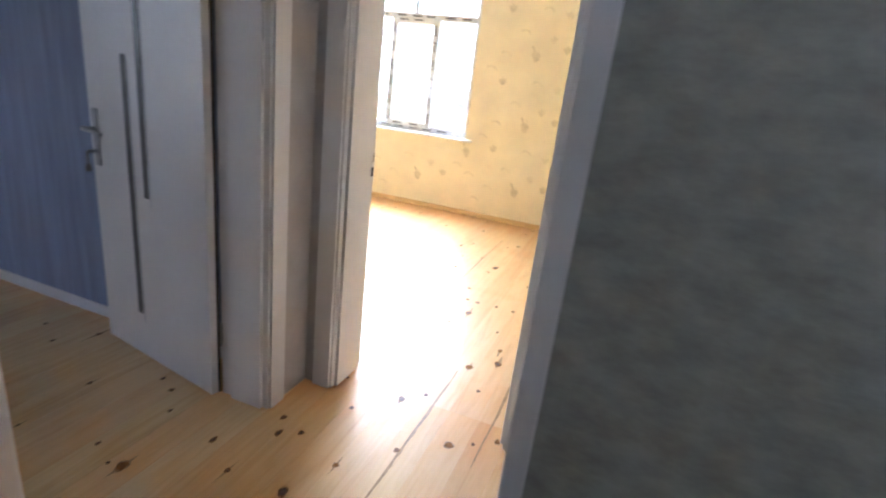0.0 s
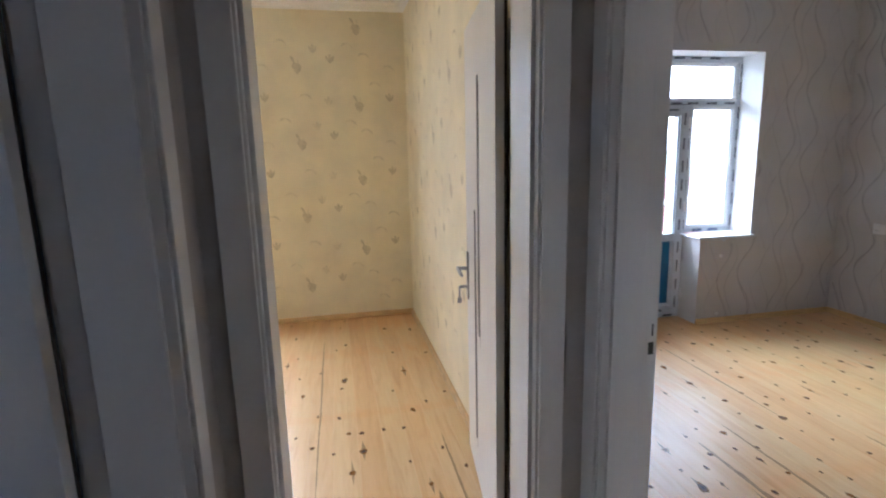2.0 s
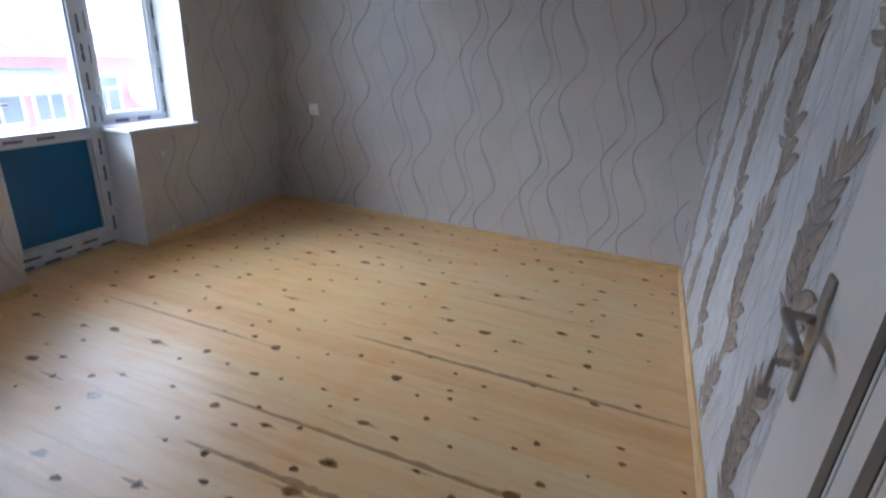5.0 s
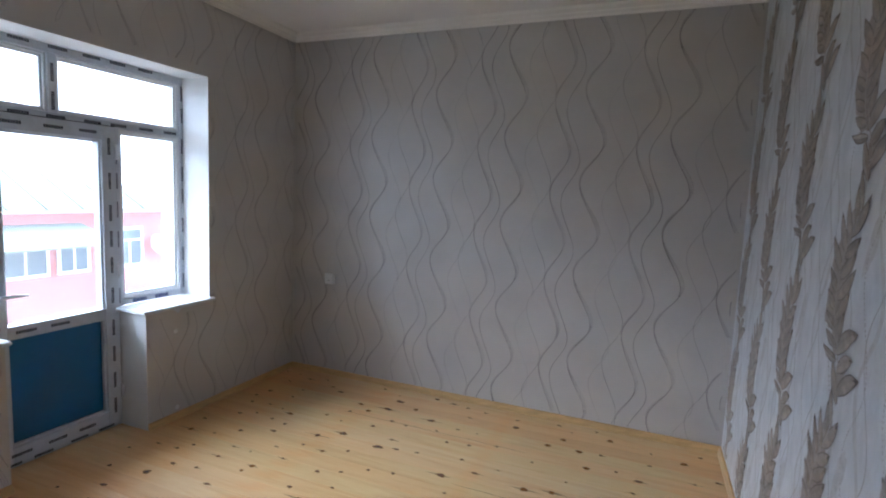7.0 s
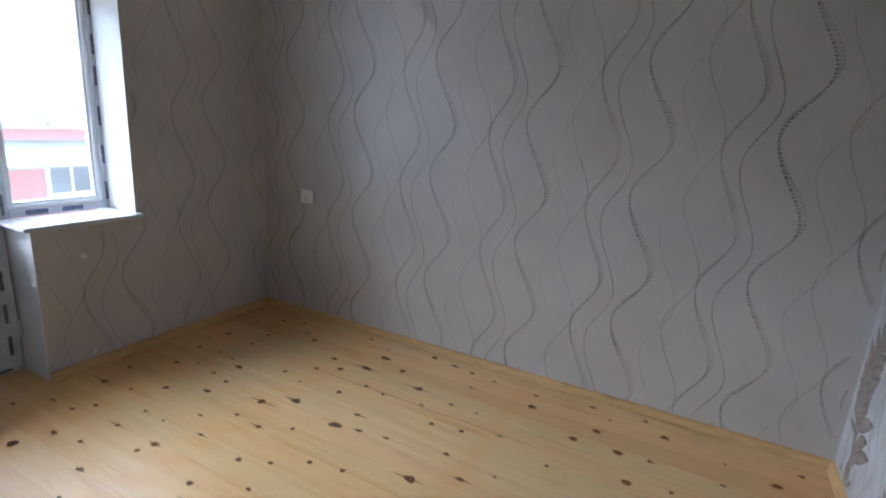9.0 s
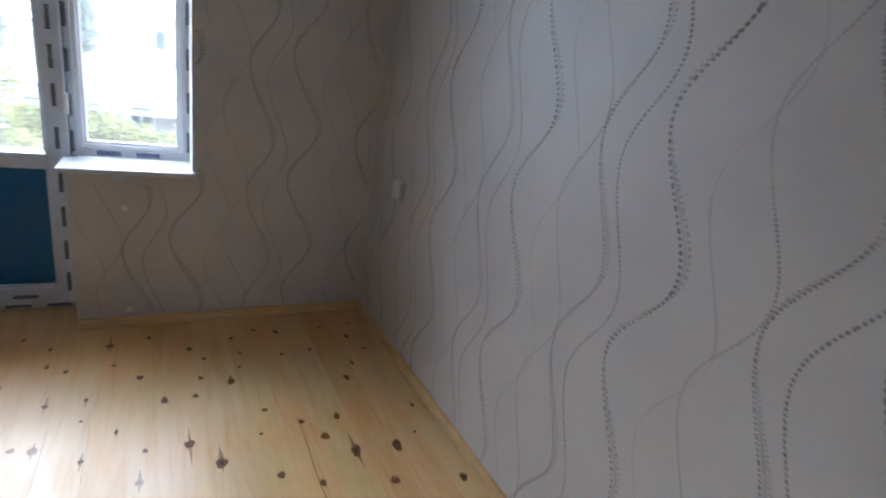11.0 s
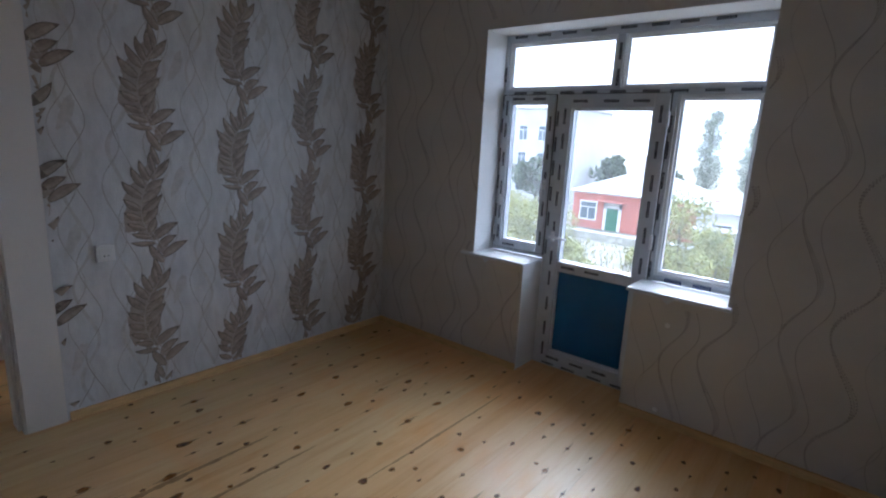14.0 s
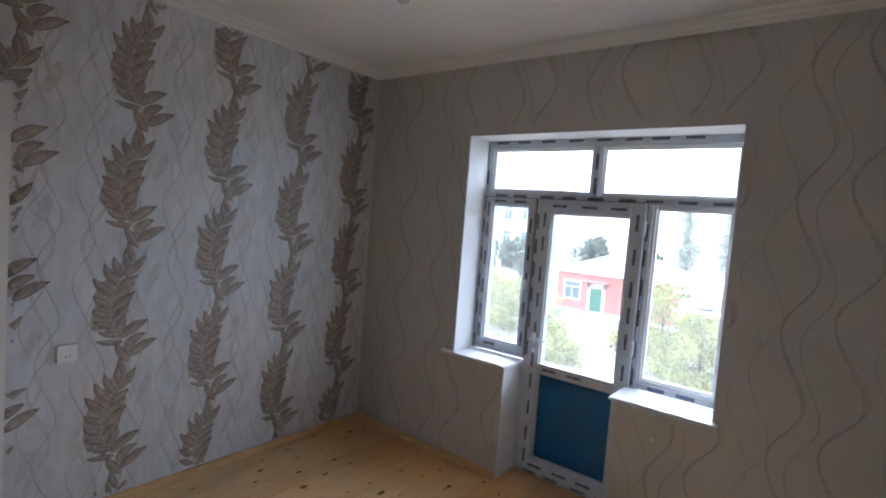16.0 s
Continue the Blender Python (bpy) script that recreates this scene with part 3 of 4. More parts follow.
# ---- things on the walls ----


def socket(m, gangs, label):
    """A flush socket plate; the wall's face is the plane y = 0, the room on the -y side."""
    s = thing("wall_socket", label, "socket", "wall sockets")
    s.matrix_world = m
    part("frame", boxes((-0.043, 0.043, -0.026, 0, -0.043, 0.043), bev=0.004), "socket", s)
    ins = part("insert", boxes((-0.031, 0.031, -0.0295, -0.0255, -0.031, 0.031), bev=0.002), "socket", s)
    for k in range(gangs):
        # Raised black discs paint the shade inside the pin holes.
        for dx in (-0.009, 0.009):
            bm = bmesh.new()
            tube(bm, [(dx, -0.0297, -0.012), (dx, -0.0301, -0.012)], 0.0035, 8)
            part("pin_hole", bm, "black", ins)
    return s


socket(pose(WX, -1.998, 0.865, 0, 0, 90), 1, "white square socket on the leaf wallpaper")
socket(pose(EX, -0.378, 0.81, 0, 0, -90), 1, "white square socket on the wavy wallpaper")
socket(pose(-2.6, YN, 0.40), 1, "white square socket on the yellow wallpaper")
bm = bmesh.new()
fr2 = random.Random(4)
for _ in range(46):
    y, z, w, h = fr2.uniform(-3.50, -3.37), fr2.uniform(1.22, 1.46), fr2.uniform(0.0008, 0.0025), fr2.uniform(0.002, 0.009)
    bm.faces.new([bm.verts.new((0.0992, y + a * w, z + b * h)) for a, b in ((-1, -0.6), (0.7, -1), (1, 0.8), (-0.4, 1))])
part("paint_flecks", bm, "white", at_wall("wall_south_grey_room"), "white paint flecks on the hall wallpaper")
for z in (0.587, 0.078):
    bm = bmesh.new()
    tube(bm, [(2.527, 0.0, z), (2.527, -0.004, z), (2.527, -0.006, z)], [0.015, 0.015, 0.011], 16)
    tagged(new("pipe_cap", mesh("pipe_cap", bm, "socket")), "small round white cap on the wall below the sill", "wall cap", "caps below the window sill")

bulb = thing("hanging_bulb", "bare bulb in a black holder on a twisted wire", "lamp", at=(1.938, -1.52, H))
bm = bmesh.new()
tube(bm, [(0.012, 0, 0), (0.012, 0.003, -0.06), (0.006, 0.002, -0.14), (0.004, 0, -0.20), (0.0, 0, -0.232)], 0.003, 8)
tube(bm, [(0.012, 0.004, -0.14), (-0.012, 0.0, -0.165), (-0.045, 0.0, -0.196), (-0.068, 0.0, -0.216)], 0.0024, 6)
tube(bm, [(-0.069, 0.0, -0.217), (-0.050, 0.0, -0.209), (-0.034, 0, -0.205)], [0.0045, 0.004, 0.002], 6)
part("wire", bm, "black", bulb)
bm = bmesh.new()
tube(bm, [(0, 0, -0.225), (0, 0, -0.230), (0, 0, -0.238), (0, 0, -0.262), (0, 0, -0.280), (0, 0, -0.288)], [0.006, 0.013, 0.0165, 0.0175, 0.018, 0.017], 16)
part("holder", bm, "black", bulb, "black bakelite lamp holder")
bm = bmesh.new()
prof = [(0.0125, -0.286), (0.013, -0.298), (0.016, -0.308), (0.021, -0.319), (0.0232, -0.329), (0.0205, -0.338), (0.013, -0.343), (0.003, -0.345)]
tube(bm, [(0, 0, z) for r, z in prof], [r for r, z in prof], 18)
part("glass_bulb", bm, "bulb", bulb, "clear unlit glass bulb")

# ---- wallpaper prints: flat shapes just proud of the walls ----


def on_wall(kind, at, sign=1):
    """A map from (along, up, out) on a wall to the room: along grows to the viewer's right."""
    if kind == "west":
        return lambda u, z, o: (at + o, u, z)
    if kind == "east":
        return lambda u, z, o: (at - o, -u, z)
    if kind == "south":
        return lambda u, z, o: (-u, at + o, z)
    return lambda u, z, o: (u, at - o, z)


def ribbon(bm, put, f, z0, z1, width, out, mat, n=90):
    prev = None
    for k in range(n + 1):
        z = z0 + (z1 - z0) * k / n
        u, w = f(z), width * (0.75 + 0.5 * noise.noise((f(z0) * 9, z * 5, 1.7)))
        pair = (bm.verts.new(put(u - w / 2, z, out)), bm.verts.new(put(u + w / 2, z, out)))
        if prev:
            fc = bm.faces.new((prev[0], prev[1], pair[1], pair[0]))
            fc.material_index = mat
        prev = pair


def beads(bm, put, f, z0, z1, size, gap, out, mat):
    z = z0
    while z < z1:
        u, slope = f(z), (f(z + 0.002) - f(z - 0.002)) / 0.004
        r = size * (0.75 + 0.35 * noise.noise((u * 3, z * 6, 0.3)))
        fc = bm.faces.new([bm.verts.new(put(u + r * math.cos(a), z + r * math.sin(a), out)) for a in (k * math.pi / 3 for k in range(6))])
        fc.material_index = mat
        z += gap / math.sqrt(1 + slope * slope)


def inside(u, z, holes):
    return any(a < u < b and c < z < d for a, b, c, d in holes)


def sway(u0, amp, low, period=0.607):
    """A wave that leans: lowest at height low, rising a little faster than it falls back."""
    def f(z):
        p = 2 * math.pi * (z - low) / period
        return u0 - amp * math.cos(p + 0.2 * (1 - math.cos(p)))
    return f


STRANDS = ((0.0, 0.066, 0.735, "heavy"), (0.14, 0.057, 0.61, "faint"), (0.215, 0.056, 0.77, "fine"), (0.325, 0.055, 0.965, "double"), (0.40, 0.052, 0.92, "dark"))


def wavy_paper(name, parent, put, u0, u1, z1, holes, start=0.0, inks=("line_dark", "line_mid", "line_pale")):
    """Beaded wavy strands that run together in pairs; the five-strand repeat drops by half from one roll to the next."""
    bm = bmesh.new()
    step, drop = 0.53, 0.3035
    k0 = math.floor((u0 - start) / step) - 1
    for k in range(k0, k0 + int((u1 - u0) / step) + 4):
        for du, amp, low, kind in STRANDS:
            base = start + k * step + du
            f = sway(base, amp, low + k * drop)
            g = sway(base + 0.007, amp * 1.16, low + k * drop + 0.02)
            z, seg = 0.05, 0.046
            while z < z1 - 0.01:
                e = min(z + seg, z1)
                if u0 + 0.01 < f(z) < u1 - 0.01 and u0 + 0.01 < f(e) < u1 - 0.01 and u0 < g(z) < u1 and u0 < g(e) < u1 and not inside(f(z), z, holes) and not inside(f(e), e, holes):
                    fade = 0.5 + 0.8 * noise.noise((base, z * 1.6, 4.1))
                    if kind == "faint":
                        ribbon(bm, put, f, z, e, 0.0038, 0.0009, 2, 4)
                        if fade > 0.5:
                            beads(bm, put, f, z, e, 0.0030, 0.0105, 0.0014, 1)
                    elif kind == "fine":
                        ribbon(bm, put, f, z, e, 0.0036, 0.0010, 2, 4)
                        beads(bm, put, f, z, e, 0.0034, 0.0100, 0.0015, 0 if fade > 0.45 else 1)
                    elif kind == "dark":
                        ribbon(bm, put, f, z, e, 0.0040, 0.0010, 2, 4)
                        beads(bm, put, f, z, e, 0.0045, 0.0118, 0.0016, 0)
                    else:
                        size = 0.0042 if kind == "double" else 0.0058
                        beads(bm, put, f, z, e, size, size * 2.6, 0.0016, 0 if fade > 0.35 else 1)
                        ribbon(bm, put, lambda q: (f(q) + g(q)) / 2, z, e, 0.010, 0.0006, 2, 4)
                        beads(bm, put, g, z, e, size * 0.85, size * 2.6, 0.0012, 1)
                z = e
    return part(name, bm, inks, parent)


def leaflet(bm, put, u, z, ang, length, width, out, bend=0.25):
    """One embossed leaf: a pointed blade raised along its rib on a darker rim, its tip hooked back."""
    ca, sa = math.cos(ang), math.sin(ang)

    def at(t, s, o):
        b = bend * length * t * t - (0.05 * length * max(0.0, t - 0.75) * 4 if bend < 0 else -0.05 * length * max(0.0, t - 0.75) * 4)
        return bm.verts.new(put(u + ca * t * length - sa * (s + b), z + sa * t * length + ca * (s + b), o))
    ts = (0.0, 0.14, 0.34, 0.56, 0.76, 0.91)
    ws = (0.16, 0.40, 0.55, 0.56, 0.42, 0.22)
    # dark rim under the blade
    rim = [at(t * 1.02, width * w * 1.16 + 0.0016, out - 0.0001) for t, w in zip(ts, ws)]
    rim += [at(1.07, 0, out - 0.0001)] + [at(t * 1.02, -width * w * 1.16 - 0.0016, out - 0.0001) for t, w in zip(ts[::-1], ws[::-1])]
    bm.faces.new(rim).material_index = 2
    left = [at(t, width * w, out + 0.0001) for t, w in zip(ts, ws)]
    mid = [at(t, 0, out + 0.0024) for t in ts]
    low = [at(t, -width * w, out + 0.0001) for t, w in zip(ts, ws)]
    tip = at(1.02, 0, out + 0.0001)
    for k in range(5):
        a = bm.faces.new((left[k], mid[k], mid[k + 1], left[k + 1]))
        b = bm.faces.new((mid[k], low[k], low[k + 1], mid[k + 1]))
        a.material_index, b.material_index = 0, 1
    for t in ((left[5], mid[5], tip), (mid[5], low[5], tip)):
        bm.faces.new(t).material_index = 2


def blob(bm, put, u, z, rx, rz, tilt, out, mat, wob):
    vs = []
    for k in range(22):
        a = 2 * math.pi * k / 22
        r = 1 + 0.12 * math.sin(3 * a + wob) + 0.08 * math.sin(7 * a + 2 * wob)
        x, y = rx * r * math.cos(a), rz * r * math.sin(a)
        vs.append(bm.verts.new(put(u + x * math.cos(tilt) - y * math.sin(tilt), z + x * math.sin(tilt) + y * math.cos(tilt), out)))
    bm.faces.new(vs).material_index = mat


STEM = ((0.0, -0.049), (0.10, -0.065), (0.18, -0.099), (0.28, -0.134), (0.39, -0.158), (0.51, -0.161), (0.61, -0.150), (0.70, -0.126), (0.78, -0.090), (0.88, -0.058), (1.0, -0.049))
RISE = 0.62                   # one repeat of the garland
LEAN = 0.037                  # the paper hangs slightly out of plumb


def stem(t):
    t = t % 1.0
    k = max(i for i in range(len(STEM) - 1) if STEM[i][0] <= t)
    (t0, a), (t1, b) = STEM[k], STEM[k + 1]
    q = (t - t0) / (t1 - t0)
    return a + (b - a) * q


# where on the stem, angle, length, width
OUTER = ((0.98, 131, 0.121, 0.046), (0.86, 118, 0.100, 0.036), (0.79, 110, 0.098, 0.036), (0.72, 124, 0.106, 0.040), (0.66, 133, 0.115, 0.044), (0.575, 145, 0.116, 0.046),
         (0.47, 152, 0.092, 0.040), (0.39, 162, 0.084, 0.037), (0.30, 168, 0.088, 0.035), (0.225, 172, 0.088, 0.032), (0.165, 181, 0.110, 0.030))
INNER = ((0.26, 54, 0.085, 0.040), (0.35, 34, 0.108, 0.044), (0.44, 25, 0.132, 0.046), (0.54, 25, 0.118, 0.045), (0.64, 18, 0.106, 0.043), (0.74, 32, 0.128, 0.046))
SPRIG = ((0.125, 49, 0.104, 0.044), (0.20, 50, 0.150, 0.052), (0.03, 49, 0.146, 0.048))


def plume(bm, put, u, z, rnd):
    """One repeat of the garland: a feathered spray on a bowed stem with a three-leaved sprig at its foot."""
    def sprout(t, ang, length, width, out, bend):
        leaflet(bm, put, u + stem(t), z + RISE * t, radians(ang + rnd.uniform(-2, 2)), length, width, out, bend)
    for du, dz, rx, rz, tilt in ((-0.195, 0.27, 0.050, 0.105, -0.06), (-0.175, 0.40, 0.045, 0.085, -0.55), (-0.115, 0.50, 0.032, 0.062, -0.6)):
        blob(bm, put, u + du, z + dz, rx, rz, tilt, 0.0008 + 0.0001 * rx, 3, z * 3)
    for du, dz, rx, rz, tilt in ((-0.125, 0.215, 0.048, 0.100, -0.10), (-0.120, 0.36, 0.048, 0.095, -0.35), (-0.050, 0.085, 0.028, 0.050, -0.5)):
        blob(bm, put, u + du, z + dz, rx, rz, tilt, 0.0011 + 0.0002 * rx, 3, z * 5)
    blob(bm, put, u + 0.035, z + 0.44, 0.026, 0.085, -0.35, 0.0006, 4, z)
    for k, (t, ang, ln, wd) in enumerate(OUTER):
        sprout(t, ang, ln * 1.08, wd * 0.70, 0.0014 + 0.0002 * k, -0.10)
    for k, (t, ang, ln, wd) in enumerate(INNER):
        sprout(t, ang + 6, ln * 1.06, wd * 0.76, 0.0016 + 0.00025 * k, 0.12 if k in (1, 2, 5) else 0.06)
    for k, (t, ang, ln, wd) in enumerate(SPRIG):
        sprout(t, ang - 6, ln, wd * 0.80, 0.0028 + 0.0003 * k, -0.14)
    # pale edge that curls round the sprig, and the stem itself
    for f0, f1, shift, wide in ((0.0, 1.0, 0.0, 0.0028), (0.10, 0.30, 0.022, 0.0040)):
        prev = None
        for k in range(25):
            t = f0 + (f1 - f0) * k / 24
            w = wide * (0.45 + 0.55 * math.sin(math.pi * k / 24))
            su, sz = u + stem(min(t, 0.9999)) + shift, z + RISE * t
            pr = (bm.verts.new(put(su - w, sz, 0.0046)), bm.verts.new(put(su + w, sz, 0.0046)))
            if prev:
                bm.faces.new((prev[0], prev[1], pr[1], pr[0])).material_index = 5
            prev = pr


def leaf_paper(name, parent, put, columns, z_first, z1, holes, u0, u1):
    bm = bmesh.new()
    rnd = random.Random(3)
    for i, u in enumerate(columns):
        # heights of the topmost inner leaf tips: half a repeat apart from column to column
        z = z_first - 0.0275 * i + (0.0 if i % 2 == 0 else -0.315) - 0.523 - RISE
        while z < z1:
            plume(bm, lambda a, b, o: put(a + LEAN * (b - 1.3), b, o), u, z, rnd)
            z += RISE
    # trim to the wall's edges and openings
    bmesh.ops.recalc_face_normals(bm, faces=bm.faces)
    lo, hi = put(u0, 0.05, 0), put(u1, z1, 0)
    axis = 0 if abs(lo[0] - hi[0]) > abs(lo[1] - hi[1]) else 1
    doomed = []
    for f in bm.faces:
        c = f.calc_center_median()
        a, b = sorted((lo[axis], hi[axis]))
        if any(v.co.z < 0.047 or v.co.z > z1 or not a < v.co[axis] < b for v in f.verts) or any(p < c[axis] < q and r < c.z < s for p, q, r, s in holes):
            doomed.append(f)
    bmesh.ops.delete(bm, geom=doomed, context="FACES")
    return part(name, bm, ("leaf_brown", "leaf_taupe", "leaf_dark", "leaf_ground", "smudge", "leaf_stem"), parent)


top = H - 0.057
wavy_paper("wavy_lines", at_wall("wall_east"), on_wall("east", EX), -0.0 + 0.01, 3.29, top, [(0.33, 0.425, 0.765, 0.855)], start=1.86)
# Same paper as the east wall, its inks paled for the grazing glare.
wavy_paper("wavy_lines", at_wall("wall_north_grey_room"), on_wall("north", 0.0), WX + 0.01, EX - 0.01, top,
           [(1.17, 2.81, 0.72, 2.26), (1.585, 2.325, 0, 0.8), (2.50, 2.55, 0.05, 0.11), (2.5, 2.55, 0.56, 0.61)], start=0.12, inks=("line_mid", "line_mid", "line_pale"))
leaf_paper("leaf_garlands", at_wall("wall_west_grey_room"), on_wall("west", WX), [-2.150, -1.640, -1.130, -0.620, -0.110], 0.41, top,
           [(-3.3, -2.215, 0, 2.125), (-2.045, -1.955, 0.82, 0.91)], SY + 0.01, -0.01)
leaf_paper("leaf_garlands", at_wall("wall_south_grey_room"), on_wall("south", SY), [-3.90, -3.38, -2.86, -2.34, -1.82, -1.30, -0.78, -0.26], 0.41, top, [], -EX + 0.01, -WX - 0.02)


def chain_paper(name, parent, put, u0, u1, z1, holes):
    """Pale crossing chains behind the garlands."""
    bm = bmesh.new()
    u = u0 + 0.06
    k = 0
    while u < u1:
        for ph, kind in ((0.0, 0), (math.pi, 1), (1.9, 2)):
            f = sway(u + 0.02 * ph, 0.046, 0.1 * ph + k * 0.21, 0.5)
            z = 0.06
            while z < z1 - 0.05:
                if u0 < f(z) < u1 and not inside(f(z), z, holes):
                    if kind == 0:
                        beads(bm, put, f, z, z + 0.05, 0.0048, 0.0125, 0.0006, 0)
                    elif kind == 1:
                        ribbon(bm, put, f, z, z + 0.05, 0.0045, 0.0005, 0, 4)
                    else:
                        ribbon(bm, put, f, z, z + 0.05, 0.022, 0.0002, 1, 4)
                z += 0.05
        u += 0.205
        k += 1
    return part(name, bm, ("line_mid", "smudge"), parent)


chain_paper("chain_print", at_wall("wall_west_grey_room"), on_wall("west", WX), -2.2, -0.02, top, [(-2.05, -1.945, 0.815, 0.915)])
chain_paper("chain_print", at_wall("wall_south_grey_room"), on_wall("south", SY), -3.66, -0.3, top, [])


SPRAYS = ((0.0, 0.0, "drop", 0), (0.55, -0.32, "drop", 0), (0.27, 0.07, "fan", 0), (0.83, -0.25, "fan", 0), (0.05, -0.24, "arc", 1), (0.60, 0.06, "arc", 1),
          (0.26, -0.34, "arc", 1), (0.80, 0.04, "fan", 1), (0.42, -0.14, "arc", 1), (0.97, -0.16, "arc", 1), (0.14, 0.16, "arc", 1), (0.69, -0.17, "fan", 1))


def motif_paper(name, parent, put, u0, u1, holes):
    """Muted leaf drops, small fans and faint arcs in the repeat of a wide roll."""
    bm = bmesh.new()
    rnd = random.Random(11)
    u = u0 - 0.3
    while u < u1:
        z = 0.0
        while z < 3.0:
            for du, dz, kind, ink in SPRAYS:
                uu, zz = u + du, z + dz
                if not (u0 + 0.08 < uu < u1 - 0.08 and 0.14 < zz < 2.60) or inside(uu, zz, holes):
                    continue
                if kind == "drop":
                    blob(bm, put, uu, zz, 0.036, 0.046, 0.3, 0.0008, ink, 1.0)
                    blob(bm, put, uu - 0.028, zz + 0.062, 0.010, 0.040, 0.5, 0.0009, ink, 0.0)
                    blob(bm, put, uu + 0.012, zz + 0.054, 0.006, 0.022, 0.1, 0.0010, 1, 0.0)
                elif kind == "fan":
                    for k in range(3):
                        blob(bm, put, uu + 0.018 * (k - 1), zz + 0.012 * (k == 1), 0.011, 0.034, 0.5 * (1 - k), 0.0008 + 0.0001 * k, ink, k)
                else:
                    for k in range(4):
                        a = 0.5 + 0.55 * k
                        blob(bm, put, uu + 0.05 * math.cos(a), zz + 0.04 * math.sin(a), 0.008, 0.022, a + 0.2, 0.0007, ink, k)
            z += 0.64
        u += 1.06
    return part(name, bm, ("motif_olive", "motif_pale"), parent)


motif_paper("leaf_print", at_wall("wall_north_yellow_room"), on_wall("north", YN), -3.28, 0.0, [(-3.3, -1.40, 0.66, 2.42)])
motif_paper("leaf_print", at_wall("wall_yellow_east"), on_wall("east", 0.015), -1.04, 2.08, [])

# ---- floor boards, knots ----
def board_mesh_of(name, width, length):
    bm = boxes((-width / 2, width / 2, 0, length, -0.02, 0))
    es = [e for e in bm.edges if all(v.co.z > -0.001 for v in e.verts)]
    bmesh.ops.bevel(bm, geom=es, offset=0.0005, segments=1, affect="EDGES")
    return mesh(name, bm, "pine")


def lay_boards(x0, x1, y0, y1, width):
    n = round((x1 - x0) / width)
    w = (x1 - x0) / n
    me = board_mesh_of("board", w - 0.0002, y1 - y0)
    for k in range(n):
        ob = new("board", me)
        ob.parent = floor
        ob.location = (x0 + w * (k + 0.5), y0, 0)


lay_boards(0.17, 3.70, SY - 0.01, 0.30, 0.128)
lay_boards(-3.31, 0.17, -2.22, YN + 0.01, 0.128)
lay_boards(-4.91, 0.17, -5.31, -2.22, 0.128)
lay_boards(0.17, 3.70, -5.31, SY - 0.01, 0.128)


def knots(name, spots, extra, area, seed):
    """Dark pine knots with a reddish ring and a streak of grain, flush with the boards."""
    r = random.Random(seed)
    bm = bmesh.new()
    x0, x1, y0, y1 = area
    pts = [(a, b, 1.0) for a, b in spots]
    tries = 0
    while extra > 0 and tries < 4000:
        tries += 1
        a, b = r.uniform(x0, x1), r.uniform(y0, y1)
        if all((a - p) ** 2 + (b - q) ** 2 > 0.012 for p, q, _ in pts):
            pts.append((a, b, 0.9))
            extra -= 1
    for x, y, big in pts:
        size = big * r.choice((0.006, 0.007, 0.008, 0.009, 0.010, 0.012, 0.016))
        long = r.choice((1.0, 1.15, 1.35, 1.8)) * size
        turn = r.uniform(-0.25, 0.25)

        def ring(sx, sy, z, mat, n=14, wob=0.12, dy=0.0):
            ph = r.uniform(0, 6)
            vs = []
            for k in range(n):
                a = 2 * math.pi * k / n
                q = 1 + wob * math.sin(3 * a + ph) + wob * 0.6 * math.sin(5 * a)
                px, py = sx * q * math.cos(a), sy * q * math.sin(a) + dy
                vs.append(bm.verts.new((x + px * math.cos(turn) - py * math.sin(turn), y + px * math.sin(turn) + py * math.cos(turn), z)))
            bm.faces.new(vs).material_index = mat
        if r.random() < 0.38:
            # a spindle of dark grain that the knot sits in, drawn out along the board
            reach, c0 = size * r.uniform(3.0, 9.0), size * r.uniform(-1.5, 1.5)
            wide = size * r.uniform(0.35, 0.75)
            edge = [(wide * math.sin(math.pi * k / 10) ** 1.6, reach * (k / 5 - 1) + c0) for k in range(11)]
            pts2 = edge + [(-px * 0.8, py) for px, py in edge[-2:0:-1]]
            bm.faces.new([bm.verts.new((x + px + py * 0.08 * turn, y + py, 0.0004)) for px, py in pts2]).material_index = 2
        red = size > 0.0095 and r.random() < 0.65
        ring(size * 1.22, long * 1.3, 0.0007, 2 if red else 1)
        ring(size, long, 0.0010, 1 if red else 0)
        if r.random() < (0.15 if red else 0.6):
            ring(size * 0.45, long * 0.5, 0.0013, 3)
    return tagged(part(name, bm, ("knot", "knot_halo", "knot_streak", "knot_dark"), floor), kind="stuff")


room_knots = [(0.98, -1.92), (0.88, -1.92), (0.69, -2.07), (0.59, -2.01), (0.99, -2.61), (1.02, -2.51), (0.91, -2.35), (1.16, -2.93), (1.04, -2.84), (1.27, -2.54),
              (1.36, -2.71), (1.31, -2.73), (1.14, -2.45), (1.16, -2.02), (1.08, -2.07), (1.23, -2.11), (1.33, -1.92), (1.52, -1.55), (1.54, -1.67), (1.56, -2.02),
              (1.78, -2.34), (1.73, -2.36), (1.84, -1.88), (1.76, -2.10), (2.30, -2.33), (2.16, -2.43), (2.74, -2.27), (2.14, -1.84), (1.97, -2.65), (1.96, -2.91),
              (2.23, -2.85), (1.57, -2.67), (1.63, -2.74), (1.74, -3.03), (1.66, -3.04), (1.54, -3.15), (3.15, -2.71), (3.12, -2.01), (3.06, -1.85), (2.88, -1.87)]
